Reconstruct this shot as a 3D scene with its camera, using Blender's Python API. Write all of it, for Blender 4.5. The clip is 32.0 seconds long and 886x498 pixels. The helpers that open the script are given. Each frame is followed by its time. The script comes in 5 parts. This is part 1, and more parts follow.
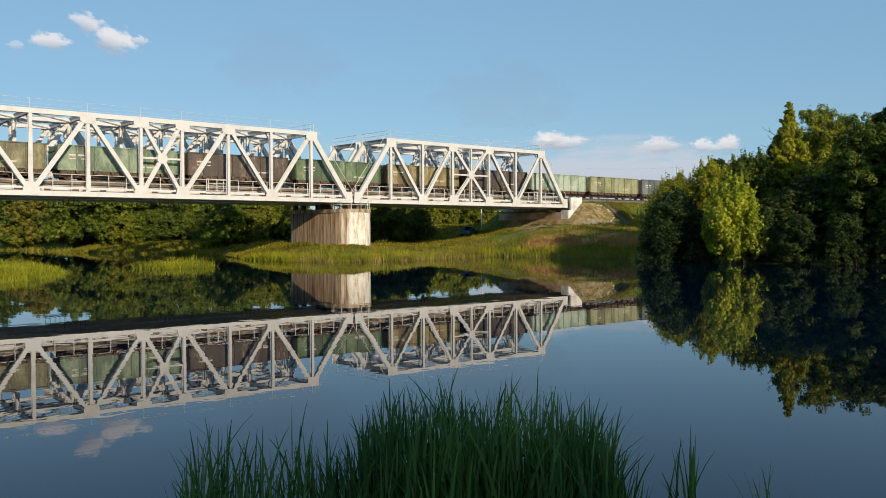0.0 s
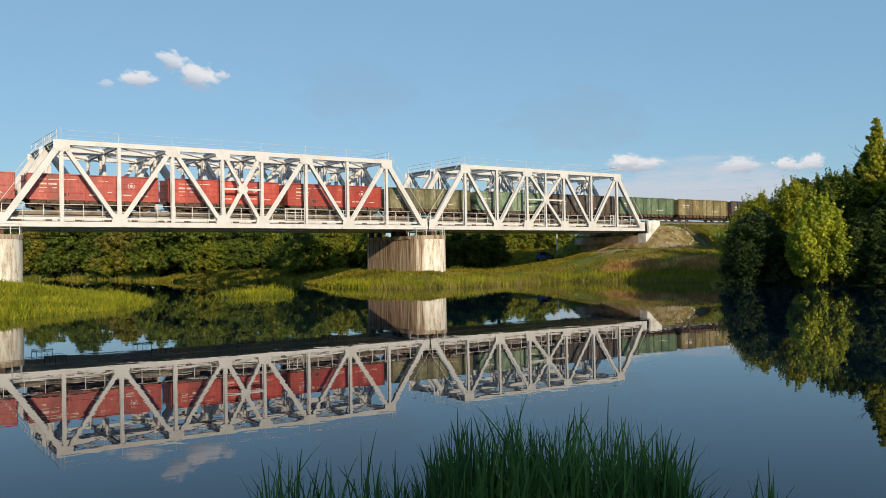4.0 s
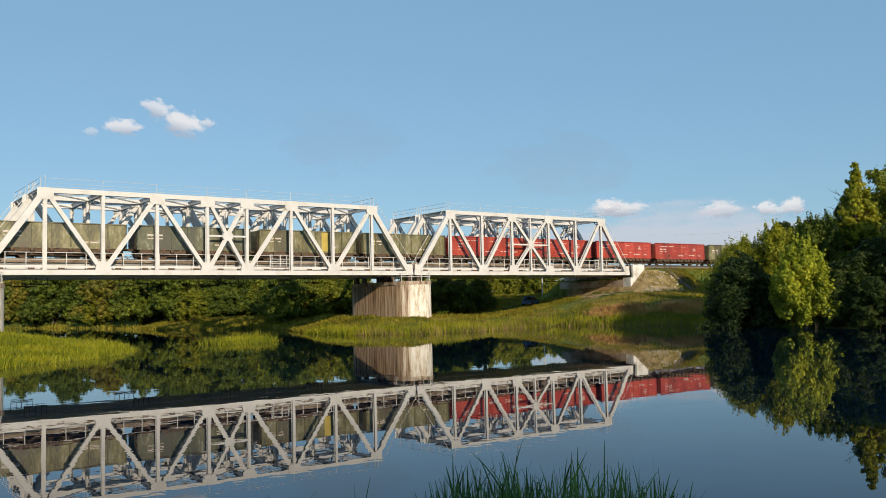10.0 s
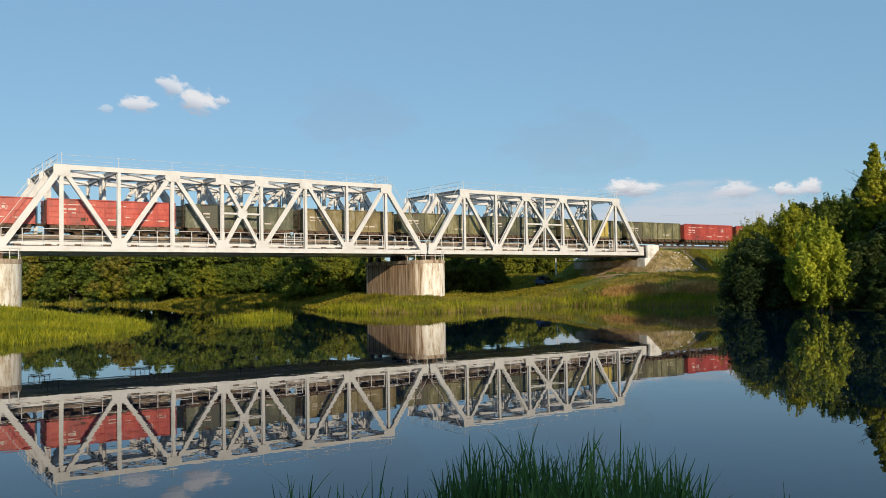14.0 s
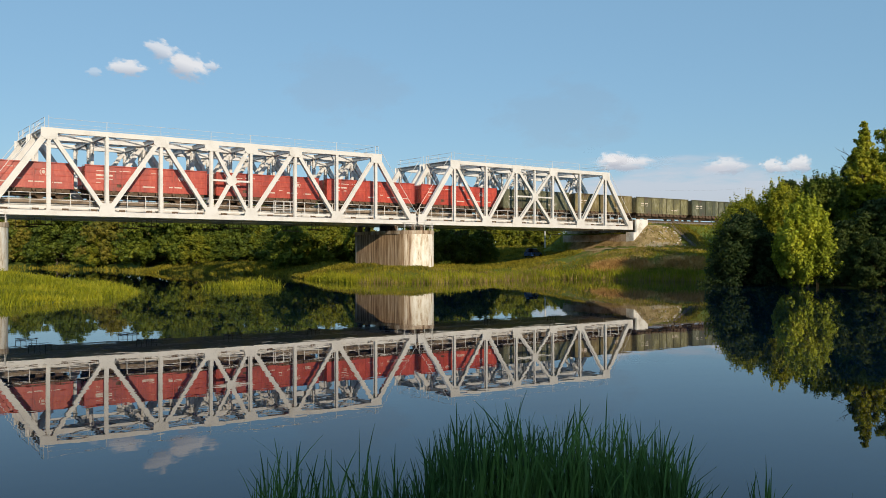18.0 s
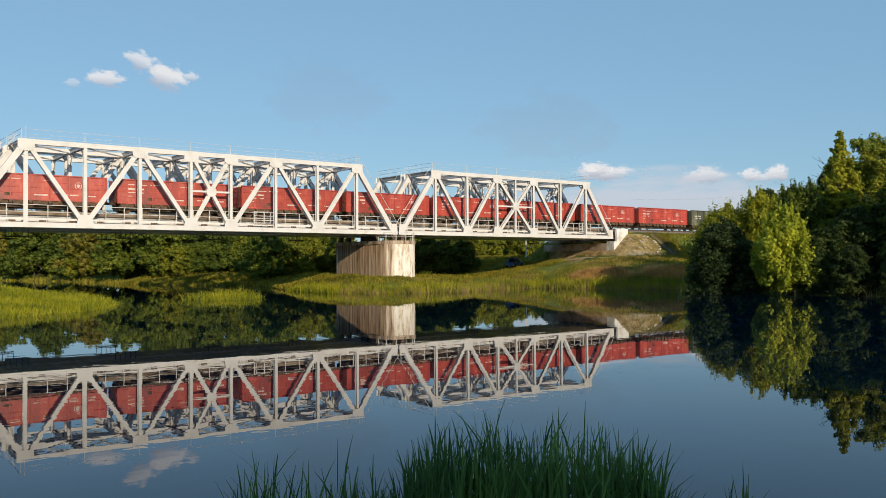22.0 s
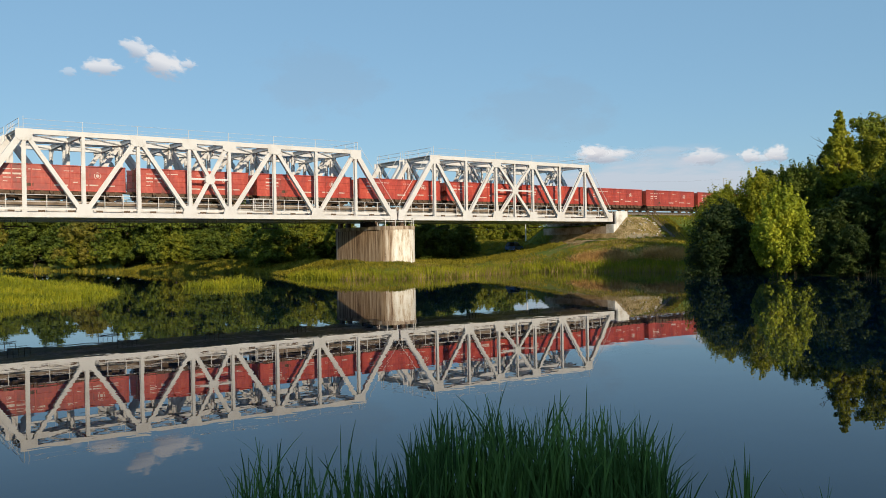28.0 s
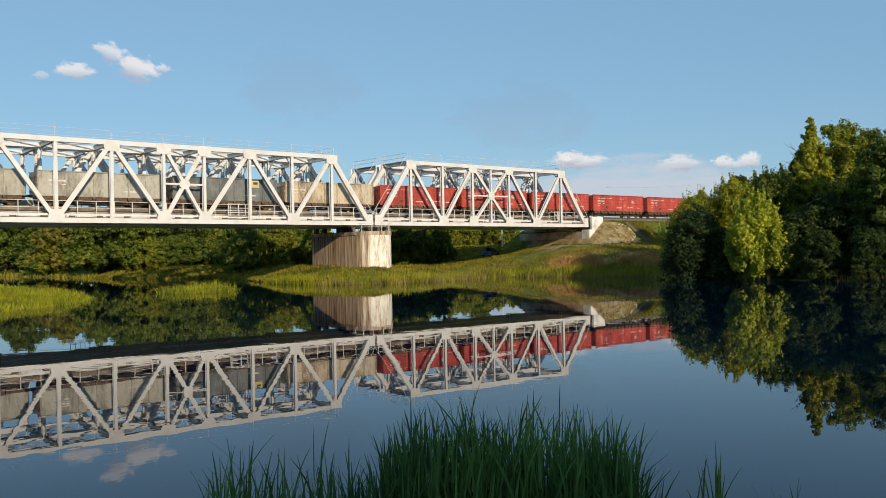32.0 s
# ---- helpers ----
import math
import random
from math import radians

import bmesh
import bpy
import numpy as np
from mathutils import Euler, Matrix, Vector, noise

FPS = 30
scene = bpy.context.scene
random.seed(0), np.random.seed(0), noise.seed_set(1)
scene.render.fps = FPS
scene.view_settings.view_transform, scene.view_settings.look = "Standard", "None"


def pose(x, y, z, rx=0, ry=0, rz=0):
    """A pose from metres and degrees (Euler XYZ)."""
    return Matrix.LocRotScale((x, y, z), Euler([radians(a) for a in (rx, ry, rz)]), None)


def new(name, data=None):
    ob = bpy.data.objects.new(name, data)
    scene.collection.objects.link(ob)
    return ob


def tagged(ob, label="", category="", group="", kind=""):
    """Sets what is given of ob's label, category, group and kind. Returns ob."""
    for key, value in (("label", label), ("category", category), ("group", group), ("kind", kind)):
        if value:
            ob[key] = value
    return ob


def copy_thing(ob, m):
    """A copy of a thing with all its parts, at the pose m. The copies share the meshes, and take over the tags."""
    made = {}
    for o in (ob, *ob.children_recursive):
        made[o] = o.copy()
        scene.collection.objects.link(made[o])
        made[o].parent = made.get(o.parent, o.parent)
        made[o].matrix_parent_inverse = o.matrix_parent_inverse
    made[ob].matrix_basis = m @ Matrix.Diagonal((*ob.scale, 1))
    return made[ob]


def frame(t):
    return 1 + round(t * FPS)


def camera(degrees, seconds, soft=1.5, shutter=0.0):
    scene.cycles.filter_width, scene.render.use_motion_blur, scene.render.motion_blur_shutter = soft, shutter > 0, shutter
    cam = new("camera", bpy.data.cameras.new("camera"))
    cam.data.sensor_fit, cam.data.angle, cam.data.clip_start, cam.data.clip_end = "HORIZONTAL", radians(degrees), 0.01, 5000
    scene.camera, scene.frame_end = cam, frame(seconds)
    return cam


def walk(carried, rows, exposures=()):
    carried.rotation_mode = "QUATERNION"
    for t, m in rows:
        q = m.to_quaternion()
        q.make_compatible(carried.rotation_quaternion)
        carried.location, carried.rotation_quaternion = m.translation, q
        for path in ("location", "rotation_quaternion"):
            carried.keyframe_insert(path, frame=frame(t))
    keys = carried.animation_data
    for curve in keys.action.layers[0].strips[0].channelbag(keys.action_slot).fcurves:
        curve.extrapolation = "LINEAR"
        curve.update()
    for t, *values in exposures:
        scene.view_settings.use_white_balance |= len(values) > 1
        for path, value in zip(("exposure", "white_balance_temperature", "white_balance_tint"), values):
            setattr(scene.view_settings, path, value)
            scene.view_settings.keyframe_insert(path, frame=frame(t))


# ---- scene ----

def path_rows():
    """Seconds, place and yaw, pitch, lean of the camera, held in the hand."""
    return [
        (0.0, -0.030, -90.935, 3.153, -40.504, -1.081, 0.245),
        (0.5, -0.018, -90.946, 3.147, -40.466, -1.080, 0.235),
        (1.0, 0.001, -90.962, 3.146, -40.121, -1.350, 0.272),
        (1.5, 0.015, -90.973, 3.152, -39.531, -1.433, 0.370),
        (2.0, 0.020, -90.976, 3.160, -38.028, -0.916, 0.796),
        (2.5, 0.023, -90.977, 3.165, -36.007, 0.373, 1.315),
        (3.0, 0.026, -90.979, 3.170, -35.330, 0.672, 1.279),
        (3.5, 0.035, -90.985, 3.177, -35.413, 0.644, 1.033),
        (5.5, 0.036, -90.985, 3.182, -35.539, 0.855, 0.997),
        (6.0, 0.001, -90.961, 3.182, -35.701, 1.015, 1.257),
        (6.5, -0.044, -90.927, 3.180, -36.904, 1.371, 1.010),
        (7.0, -0.065, -90.909, 3.177, -37.857, 1.585, 0.611),
        (7.5, -0.061, -90.912, 3.173, -38.197, 1.927, 0.466),
        (8.0, -0.040, -90.928, 3.173, -38.138, 2.627, 0.673),
        (8.5, -0.023, -90.942, 3.174, -37.500, 3.369, 1.082),
        (9.0, -0.018, -90.946, 3.174, -36.717, 3.661, 1.352),
        (9.5, -0.021, -90.944, 3.174, -36.503, 3.687, 1.358),
        (10.0, -0.026, -90.940, 3.175, -36.466, 3.672, 1.409),
        (10.5, -0.035, -90.935, 3.179, -35.885, 2.979, 1.326),
        (11.0, -0.045, -90.928, 3.182, -35.606, 2.412, 1.012),
        (11.5, -0.050, -90.924, 3.185, -35.581, 2.347, 0.996),
        (12.0, -0.049, -90.925, 3.185, -35.580, 2.355, 1.016),
        (12.5, -0.049, -90.925, 3.180, -35.577, 2.387, 1.002),
        (13.0, -0.054, -90.921, 3.178, -35.567, 2.355, 1.019),
        (13.5, -0.059, -90.918, 3.178, -35.552, 2.347, 0.992),
        (14.0, -0.057, -90.919, 3.178, -35.586, 2.294, 0.988),
        (14.5, -0.053, -90.921, 3.180, -36.143, 1.483, 0.403),
        (15.0, -0.052, -90.922, 3.183, -36.319, 1.064, 0.273),
        (15.5, -0.056, -90.919, 3.183, -36.356, 0.584, 0.097),
        (17.5, -0.065, -90.912, 3.181, -36.246, 0.332, -0.018),
        (18.0, -0.065, -90.912, 3.180, -36.325, 0.353, 0.004),
        (18.5, -0.055, -90.919, 3.181, -37.076, 0.484, 0.120),
        (19.0, -0.046, -90.925, 3.182, -37.133, 0.488, 0.139),
        (19.5, -0.041, -90.929, 3.183, -37.138, 0.492, 0.135),
        (20.0, -0.039, -90.930, 3.180, -37.357, 0.801, 0.232),
        (20.5, -0.043, -90.927, 3.178, -37.553, 1.040, 0.281),
        (21.0, -0.045, -90.925, 3.176, -37.556, 1.046, 0.310),
        (21.5, -0.041, -90.928, 3.174, -37.553, 1.043, 0.295),
        (22.0, -0.038, -90.930, 3.171, -37.554, 1.020, 0.318),
        (22.5, -0.040, -90.929, 3.165, -37.543, 1.008, 0.301),
        (23.0, -0.041, -90.927, 3.164, -38.065, 0.885, 0.072),
        (23.5, -0.037, -90.930, 3.168, -38.885, 0.659, -0.133),
        (24.0, -0.029, -90.936, 3.168, -39.248, 0.480, -0.063),
        (24.5, -0.025, -90.939, 3.166, -39.251, 0.533, -0.061),
        (25.0, -0.028, -90.937, 3.164, -38.945, 0.287, 0.408),
        (25.5, -0.036, -90.931, 3.163, -38.669, 0.133, 0.641),
        (26.0, -0.043, -90.926, 3.163, -38.170, 0.021, 0.854),
        (26.5, -0.044, -90.926, 3.166, -37.742, -0.009, 0.938),
        (28.5, -0.040, -90.929, 3.171, -37.462, 0.048, 1.047),
        (29.0, -0.041, -90.929, 3.168, -37.108, 0.384, 0.958),
        (29.5, -0.044, -90.926, 3.149, -37.116, 0.434, 0.867),
        (30.0, -0.041, -90.927, 3.132, -38.360, 0.289, 0.839),
        (30.5, -0.034, -90.932, 3.127, -39.014, 0.235, 1.033),
        (31.0, -0.028, -90.937, 3.127, -39.131, 0.285, 1.046),
        (31.5, -0.022, -90.941, 3.126, -39.127, 0.369, 1.043),
        (32.0, -0.019, -90.944, 3.125, -39.114, 0.360, 1.048),
    ]


cam = camera(54.41, 32.0, soft=0.9)
walk(cam, [(t, pose(x, y, z, 90 + pitch, lean, yaw)) for t, x, y, z, yaw, pitch, lean in path_rows()])

# ---- world, sun ----
SUN_AZ, SUN_EL = 12.0, 18.0          # the light travels 12 degrees off the +y axis towards +x
scene.view_settings.exposure = -0.04
world = bpy.data.worlds.new("sky")
scene.world = world
world.use_nodes = True
wn, wl = world.node_tree.nodes, world.node_tree.links
sky = wn.new("ShaderNodeTexSky")
sky.sky_type, sky.sun_disc = "NISHITA", False
sky.sun_elevation, sky.sun_rotation = radians(SUN_EL), radians(180 + SUN_AZ)
sky.altitude, sky.air_density, sky.dust_density, sky.ozone_density = 100, 1.0, 0.3, 2.0
wn["Background"].inputs["Strength"].default_value = 0.107
tint = wn.new("ShaderNodeMix")
tint.data_type, tint.blend_type = "RGBA", "MULTIPLY"
tint.inputs[0].default_value, tint.inputs[7].default_value = 1.0, (0.92, 1.0, 1.05, 1)
wl.new(sky.outputs[0], tint.inputs[6])
haze = wn.new("ShaderNodeMix")          # thin summer haze, even over the whole sky
haze.data_type = "RGBA"
haze.inputs[0].default_value, haze.inputs[7].default_value = 0.6, (2.45, 4.55, 6.6, 1)
wl.new(tint.outputs[2], haze.inputs[6])
wl.new(haze.outputs[2], wn["Background"].inputs["Color"])
sun = new("sun", bpy.data.lights.new("sun", "SUN"))
sun.data.energy, sun.data.angle, sun.data.color = 4.4, radians(0.6), (1.0, 0.84, 0.615)
sun_way = Vector((math.sin(radians(SUN_AZ)) * math.cos(radians(SUN_EL)), math.cos(radians(SUN_AZ)) * math.cos(radians(SUN_EL)), -math.sin(radians(SUN_EL))))
sun.matrix_world = Matrix.Translation((-40, -200, 120)) @ sun_way.to_track_quat("-Z", "Y").to_matrix().to_4x4()


# ---- materials ----
def mat(name, colors, rough=0.7, metal=0.0, scale=1.0, stretch=(1, 1, 1), bump=0.0, fine=12.0, rand=0.0, island=0.0, trans=0.0, spec=0.5):
    """A surface that varies between the colours at two scales; scale in 1/m, stretch squeezes the pattern, rand varies object by object."""
    m = bpy.data.materials.new(name)
    m.use_nodes = True
    n, l = m.node_tree.nodes, m.node_tree.links
    b = n["Principled BSDF"]
    co = n.new("ShaderNodeTexCoord")
    mp = n.new("ShaderNodeMapping")
    mp.inputs["Scale"].default_value = stretch
    l.new(co.outputs["Object"], mp.inputs["Vector"])
    big, small = n.new("ShaderNodeTexNoise"), n.new("ShaderNodeTexNoise")
    for nd, s, d in ((big, scale, 4.0), (small, scale * fine, 3.0)):
        nd.inputs["Scale"].default_value, nd.inputs["Detail"].default_value = s, d
        l.new(mp.outputs[0], nd.inputs["Vector"])
    mixn = n.new("ShaderNodeMath")
    mixn.operation = "MULTIPLY_ADD"
    mixn.inputs[1].default_value, mixn.inputs[2].default_value = 0.45, -0.22
    l.new(small.outputs["Fac"], mixn.inputs[0])
    add = n.new("ShaderNodeMath")
    add.operation = "ADD"
    l.new(big.outputs["Fac"], add.inputs[0])
    l.new(mixn.outputs[0], add.inputs[1])
    ramp = n.new("ShaderNodeValToRGB")
    ramp.color_ramp.elements[0].position, ramp.color_ramp.elements[1].position = 0.3, 0.72
    while len(ramp.color_ramp.elements) < len(colors):
        ramp.color_ramp.elements.new(0.5)
    for i, (e, c) in enumerate(zip(ramp.color_ramp.elements, colors)):
        e.position = 0.3 + 0.42 * i / max(1, len(colors) - 1)
        e.color = (*c, 1)
    l.new(add.outputs[0], ramp.inputs[0])
    out = ramp.outputs[0]
    for amount, node, sock in ((rand, "ShaderNodeObjectInfo", "Random"), (island, "ShaderNodeNewGeometry", "Random Per Island")):
        if amount:
            r = n.new(node)
            mr = n.new("ShaderNodeMapRange")
            mr.inputs["To Min"].default_value, mr.inputs["To Max"].default_value = 1 - amount, 1 + amount
            l.new(r.outputs[sock], mr.inputs["Value"])
            hs = n.new("ShaderNodeHueSaturation")
            l.new(mr.outputs[0], hs.inputs["Value"])
            l.new(out, hs.inputs["Color"])
            out = hs.outputs[0]
    l.new(out, b.inputs["Base Color"])
    b.inputs["Roughness"].default_value, b.inputs["Metallic"].default_value = rough, metal
    b.inputs["Specular IOR Level"].default_value = spec
    if bump:
        bp = n.new("ShaderNodeBump")
        bp.inputs["Strength"].default_value, bp.inputs["Distance"].default_value = bump, 0.05
        l.new(add.outputs[0], bp.inputs["Height"])
        l.new(bp.outputs[0], b.inputs["Normal"])
    if trans:
        tl, mx = n.new("ShaderNodeBsdfTranslucent"), n.new("ShaderNodeMixShader")
        l.new(out, tl.inputs["Color"])
        mx.inputs[0].default_value = trans
        l.new(b.outputs[0], mx.inputs[1])
        l.new(tl.outputs[0], mx.inputs[2])
        l.new(mx.outputs[0], n["Material Output"].inputs["Surface"])
    return m


WHITE_STEEL = mat("white_painted_steel", [(0.58, 0.557, 0.533), (0.66, 0.646, 0.632), (0.68, 0.67, 0.657)], 0.5, 0, 0.7, bump=0.05)
# grey of the mast; on the truss bracing it paints shade on white steel
GREY_STEEL = mat("grey_and_shaded_white_steel", [(0.28, 0.27, 0.26), (0.48, 0.48, 0.48), (0.56, 0.56, 0.56)], 0.55, 0, 0.7, bump=0.05)
# pale gloss standing in for light thrown up by the water
BOUNCE_PLATE = mat("glossy_pale_bounce_plate", [(0.5, 0.48, 0.45), (0.66, 0.64, 0.61), (0.7, 0.68, 0.65)], 0.25, 0, 0.5, bump=0.02)
DARK_STEEL = mat("dark_rusty_steel", [(0.045, 0.03, 0.02), (0.095, 0.062, 0.04), (0.16, 0.1, 0.062)], 0.85, 0.0, 2.0, bump=0.1)
RAIL_STEEL = mat("rail_steel", [(0.12, 0.09, 0.07), (0.2, 0.16, 0.13)], 0.45, 0.7, 3.0)
TIMBER = mat("creosoted_timber", [(0.12, 0.085, 0.058), (0.28, 0.195, 0.13)], 0.9, 0, 3.0, bump=0.2)
DECK = mat("weathered_deck", [(0.1, 0.073, 0.05), (0.2, 0.152, 0.11), (0.3, 0.24, 0.18)], 0.9, 0, 1.6, stretch=(0.5, 1, 1.5), bump=0.2)
PLANK = mat("weathered_walkway_boards", [(0.2, 0.145, 0.1), (0.36, 0.28, 0.21)], 0.9, 0, 1.5, bump=0.1)
CONCRETE = mat("stained_concrete", [(0.13, 0.08, 0.05), (0.3, 0.21, 0.14), (0.46, 0.37, 0.28), (0.55, 0.48, 0.39)], 0.9, 0, 0.6, stretch=(2.0, 2.0, 0.2), bump=0.25, fine=6)
WALL = mat("old_block_wall", [(0.22, 0.15, 0.1), (0.42, 0.33, 0.25), (0.55, 0.47, 0.38)], 0.9, 0, 0.9, bump=0.3, fine=5)
PALE_CONCRETE = mat("whitewashed_concrete", [(0.5, 0.46, 0.4), (0.72, 0.7, 0.67), (0.78, 0.77, 0.74)], 0.85, 0, 0.9, bump=0.2)
# streaked pier concrete in three tones: grazing-light flank, half lit, sunlit nose
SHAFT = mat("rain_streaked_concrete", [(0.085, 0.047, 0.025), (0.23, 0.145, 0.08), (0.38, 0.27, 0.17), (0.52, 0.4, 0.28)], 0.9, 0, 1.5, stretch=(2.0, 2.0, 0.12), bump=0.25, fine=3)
SHAFT_MID = mat("half_sunlit_stained_concrete", [(0.18, 0.11, 0.065), (0.44, 0.33, 0.23), (0.66, 0.57, 0.46), (0.75, 0.69, 0.6)], 0.9, 0, 1.0, stretch=(2.0, 2.0, 0.14), bump=0.25, fine=4)
NOSE = mat("sunlit_tone_stained_concrete", [(0.4, 0.29, 0.19), (0.66, 0.58, 0.47), (0.8, 0.755, 0.68), (0.85, 0.82, 0.77)], 0.9, 0, 1.6, stretch=(1.6, 1.6, 0.3), bump=0.2, fine=6)
BARK = mat("bark", [(0.05, 0.04, 0.03), (0.13, 0.1, 0.075)], 0.9, 0, 4.0, stretch=(1, 1, 0.2), bump=0.4)
STONE = mat("rubble_stone", [(0.22, 0.19, 0.15), (0.42, 0.38, 0.32), (0.5, 0.46, 0.4)], 0.9, 0, 2.0, bump=0.3, rand=0.3, island=0.3)
BALLAST = mat("ballast", [(0.12, 0.1, 0.085), (0.26, 0.23, 0.2)], 0.95, 0, 6.0, bump=0.5)
RUBBER = mat("dark_glass", [(0.01, 0.012, 0.015), (0.02, 0.022, 0.026)], 0.15)


def leaf_mat(name, colors, trans=0.22):
    return mat(name, colors, 0.6, 0, 0.35, fine=9, island=0.18, trans=trans, spec=0.25)


# green leaves darkened in colour for the deep shade of the right bank
LEAF_DARK = leaf_mat("shade_darkened_green_leaves", [(0.012, 0.028, 0.006), (0.036, 0.06, 0.011), (0.075, 0.1, 0.017)])
# a dark-leaved bush, with the shade on it also put into the colour
LEAF_DUSK = leaf_mat("shade_darkened_bush_leaves", [(0.012, 0.028, 0.007), (0.03, 0.052, 0.012), (0.062, 0.088, 0.017)])
LEAF_MID = leaf_mat("green_leaves", [(0.07, 0.105, 0.01), (0.185, 0.215, 0.018), (0.3, 0.3, 0.025)])
LEAF_LIGHT = leaf_mat("yellow_green_leaves", [(0.13, 0.17, 0.014), (0.32, 0.36, 0.024), (0.5, 0.5, 0.04)])
LEAF_FAR = leaf_mat("bright_far_leaves", [(0.08, 0.105, 0.01), (0.17, 0.185, 0.014), (0.26, 0.25, 0.02)])
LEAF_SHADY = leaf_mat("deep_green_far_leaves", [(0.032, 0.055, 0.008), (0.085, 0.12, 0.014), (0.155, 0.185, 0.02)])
LEAF_WOOD = leaf_mat("mid_green_far_leaves", [(0.045, 0.075, 0.008), (0.12, 0.155, 0.015), (0.21, 0.23, 0.022)])
LEAF_GOLD = leaf_mat("olive_green_leaves", [(0.13, 0.155, 0.012), (0.28, 0.29, 0.018), (0.42, 0.395, 0.028)])
LEAF_OLIVE = leaf_mat("olive_brown_leaves", [(0.08, 0.085, 0.012), (0.17, 0.16, 0.02), (0.25, 0.2, 0.03)])
REED = leaf_mat("reed_blades", [(0.05, 0.11, 0.03), (0.125, 0.215, 0.05), (0.25, 0.34, 0.085)], 0.25)
REED_SUN = leaf_mat("bank_reeds", [(0.115, 0.135, 0.008), (0.255, 0.265, 0.012), (0.385, 0.345, 0.02)], 0.3)
GRASS = leaf_mat("bank_grass", [(0.09, 0.09, 0.01), (0.215, 0.19, 0.014), (0.36, 0.28, 0.03)], 0.25)
STRAW = leaf_mat("dry_straw", [(0.3, 0.16, 0.05), (0.54, 0.32, 0.11), (0.68, 0.44, 0.17)], 0.1)
REED_DRY = leaf_mat("dry_reeds", [(0.18, 0.12, 0.05), (0.3, 0.2, 0.09), (0.42, 0.3, 0.14)], 0.2)


# ---- mesh helpers ----
def part(name, bm, material, parent=None, label="", smooth=False):
    """Links a bmesh as one mesh object under a thing or a part."""
    me = bpy.data.meshes.new(name)
    bm.to_mesh(me)
    bm.free()
    return share(name, me, material, parent, label, smooth)


def share(name, me, material=None, parent=None, label="", smooth=False):
    if material is not None and not me.materials:
        me.materials.append(material)
    if smooth:
        me.shade_smooth()
    ob = new(name, me)
    ob.parent = parent
    return tagged(ob, label)


def thing(name, label, category, m=Matrix(), group="", kind=""):
    ob = new(name)
    ob.empty_display_size = 0.3
    ob.matrix_basis = m
    return tagged(ob, label, category, group, kind)


def box(bm, x0, y0, z0, x1, y1, z1, bevel=0.0):
    vs = [bm.verts.new(v) for v in ((x0, y0, z0), (x1, y0, z0), (x1, y1, z0), (x0, y1, z0), (x0, y0, z1), (x1, y0, z1), (x1, y1, z1), (x0, y1, z1))]
    fs = [bm.faces.new([vs[i] for i in f]) for f in ((3, 2, 1, 0), (4, 5, 6, 7), (0, 1, 5, 4), (1, 2, 6, 5), (2, 3, 7, 6), (3, 0, 4, 7))]
    if bevel:
        es = list({e for f in fs for e in f.edges})
        bmesh.ops.bevel(bm, geom=es, offset=bevel, segments=1, affect="EDGES")
    return bm


def cube(*a, bevel=0.0):
    return box(bmesh.new(), *a, bevel=bevel)


def prism(bm, outline, a, b, side):
    """Extrudes a closed outline of (u, v) from a to b; v runs along side, u across."""
    a, b = Vector(a), Vector(b)
    ax = (b - a).normalized()
    v = (Vector(side) - ax * ax.dot(Vector(side))).normalized()
    u = v.cross(ax)
    rings = [[bm.verts.new(o + u * p + v * q) for p, q in outline] for o in (a, b)]
    k = len(outline)
    for i in range(k):
        bm.faces.new((rings[0][i], rings[0][(i + 1) % k], rings[1][(i + 1) % k], rings[1][i]))
    bm.faces.new(rings[0][::-1])
    bm.faces.new(rings[1])
    return bm


def rect(w, d):
    return [(-w / 2, -d / 2), (w / 2, -d / 2), (w / 2, d / 2), (-w / 2, d / 2)]


def h_section(w, d, t=0.035):
    """Two flange plates of width w, d apart, joined by a web."""
    a, b, c = w / 2, d / 2, t / 2
    return [(-a, -b), (a, -b), (a, -b + t), (c, -b + t), (c, b - t), (a, b - t), (a, b), (-a, b), (-a, b - t), (-c, b - t), (-c, -b + t), (-a, -b + t)]


def beam(a, b, outline, side=(0, 1, 0)):
    return prism(bmesh.new(), outline, a, b, side)


def tube(bm, points, r, n=6):
    """A round bar swept along the points in one piece."""
    pts = [Vector(p) for p in points]
    rings = []
    for i, p in enumerate(pts):
        ax = (pts[min(i + 1, len(pts) - 1)] - pts[max(i - 1, 0)]).normalized()
        u = ax.cross(Vector((0.3, 1, 0.2))).normalized()
        v = ax.cross(u)
        rings.append([bm.verts.new(p + (u * math.cos(2 * math.pi * k / n) + v * math.sin(2 * math.pi * k / n)) * r) for k in range(n)])
    for p, q in zip(rings, rings[1:]):
        for k in range(n):
            bm.faces.new((p[k], p[(k + 1) % n], q[(k + 1) % n], q[k]))
    bm.faces.new(rings[0])
    bm.faces.new(rings[-1])
    return bm


def plate(outline, y0, y1):
    """A plate in the x-z plane with the given corners, between y0 and y1."""
    bm = bmesh.new()
    f, g = [bm.verts.new((x, y0, z)) for x, z in outline], [bm.verts.new((x, y1, z)) for x, z in outline]
    k = len(outline)
    bm.faces.new(f)
    bm.faces.new(g[::-1])
    for i in range(k):
        bm.faces.new((f[i], g[i], g[(i + 1) % k], f[(i + 1) % k]))
    bmesh.ops.recalc_face_normals(bm, faces=bm.faces)
    return bm


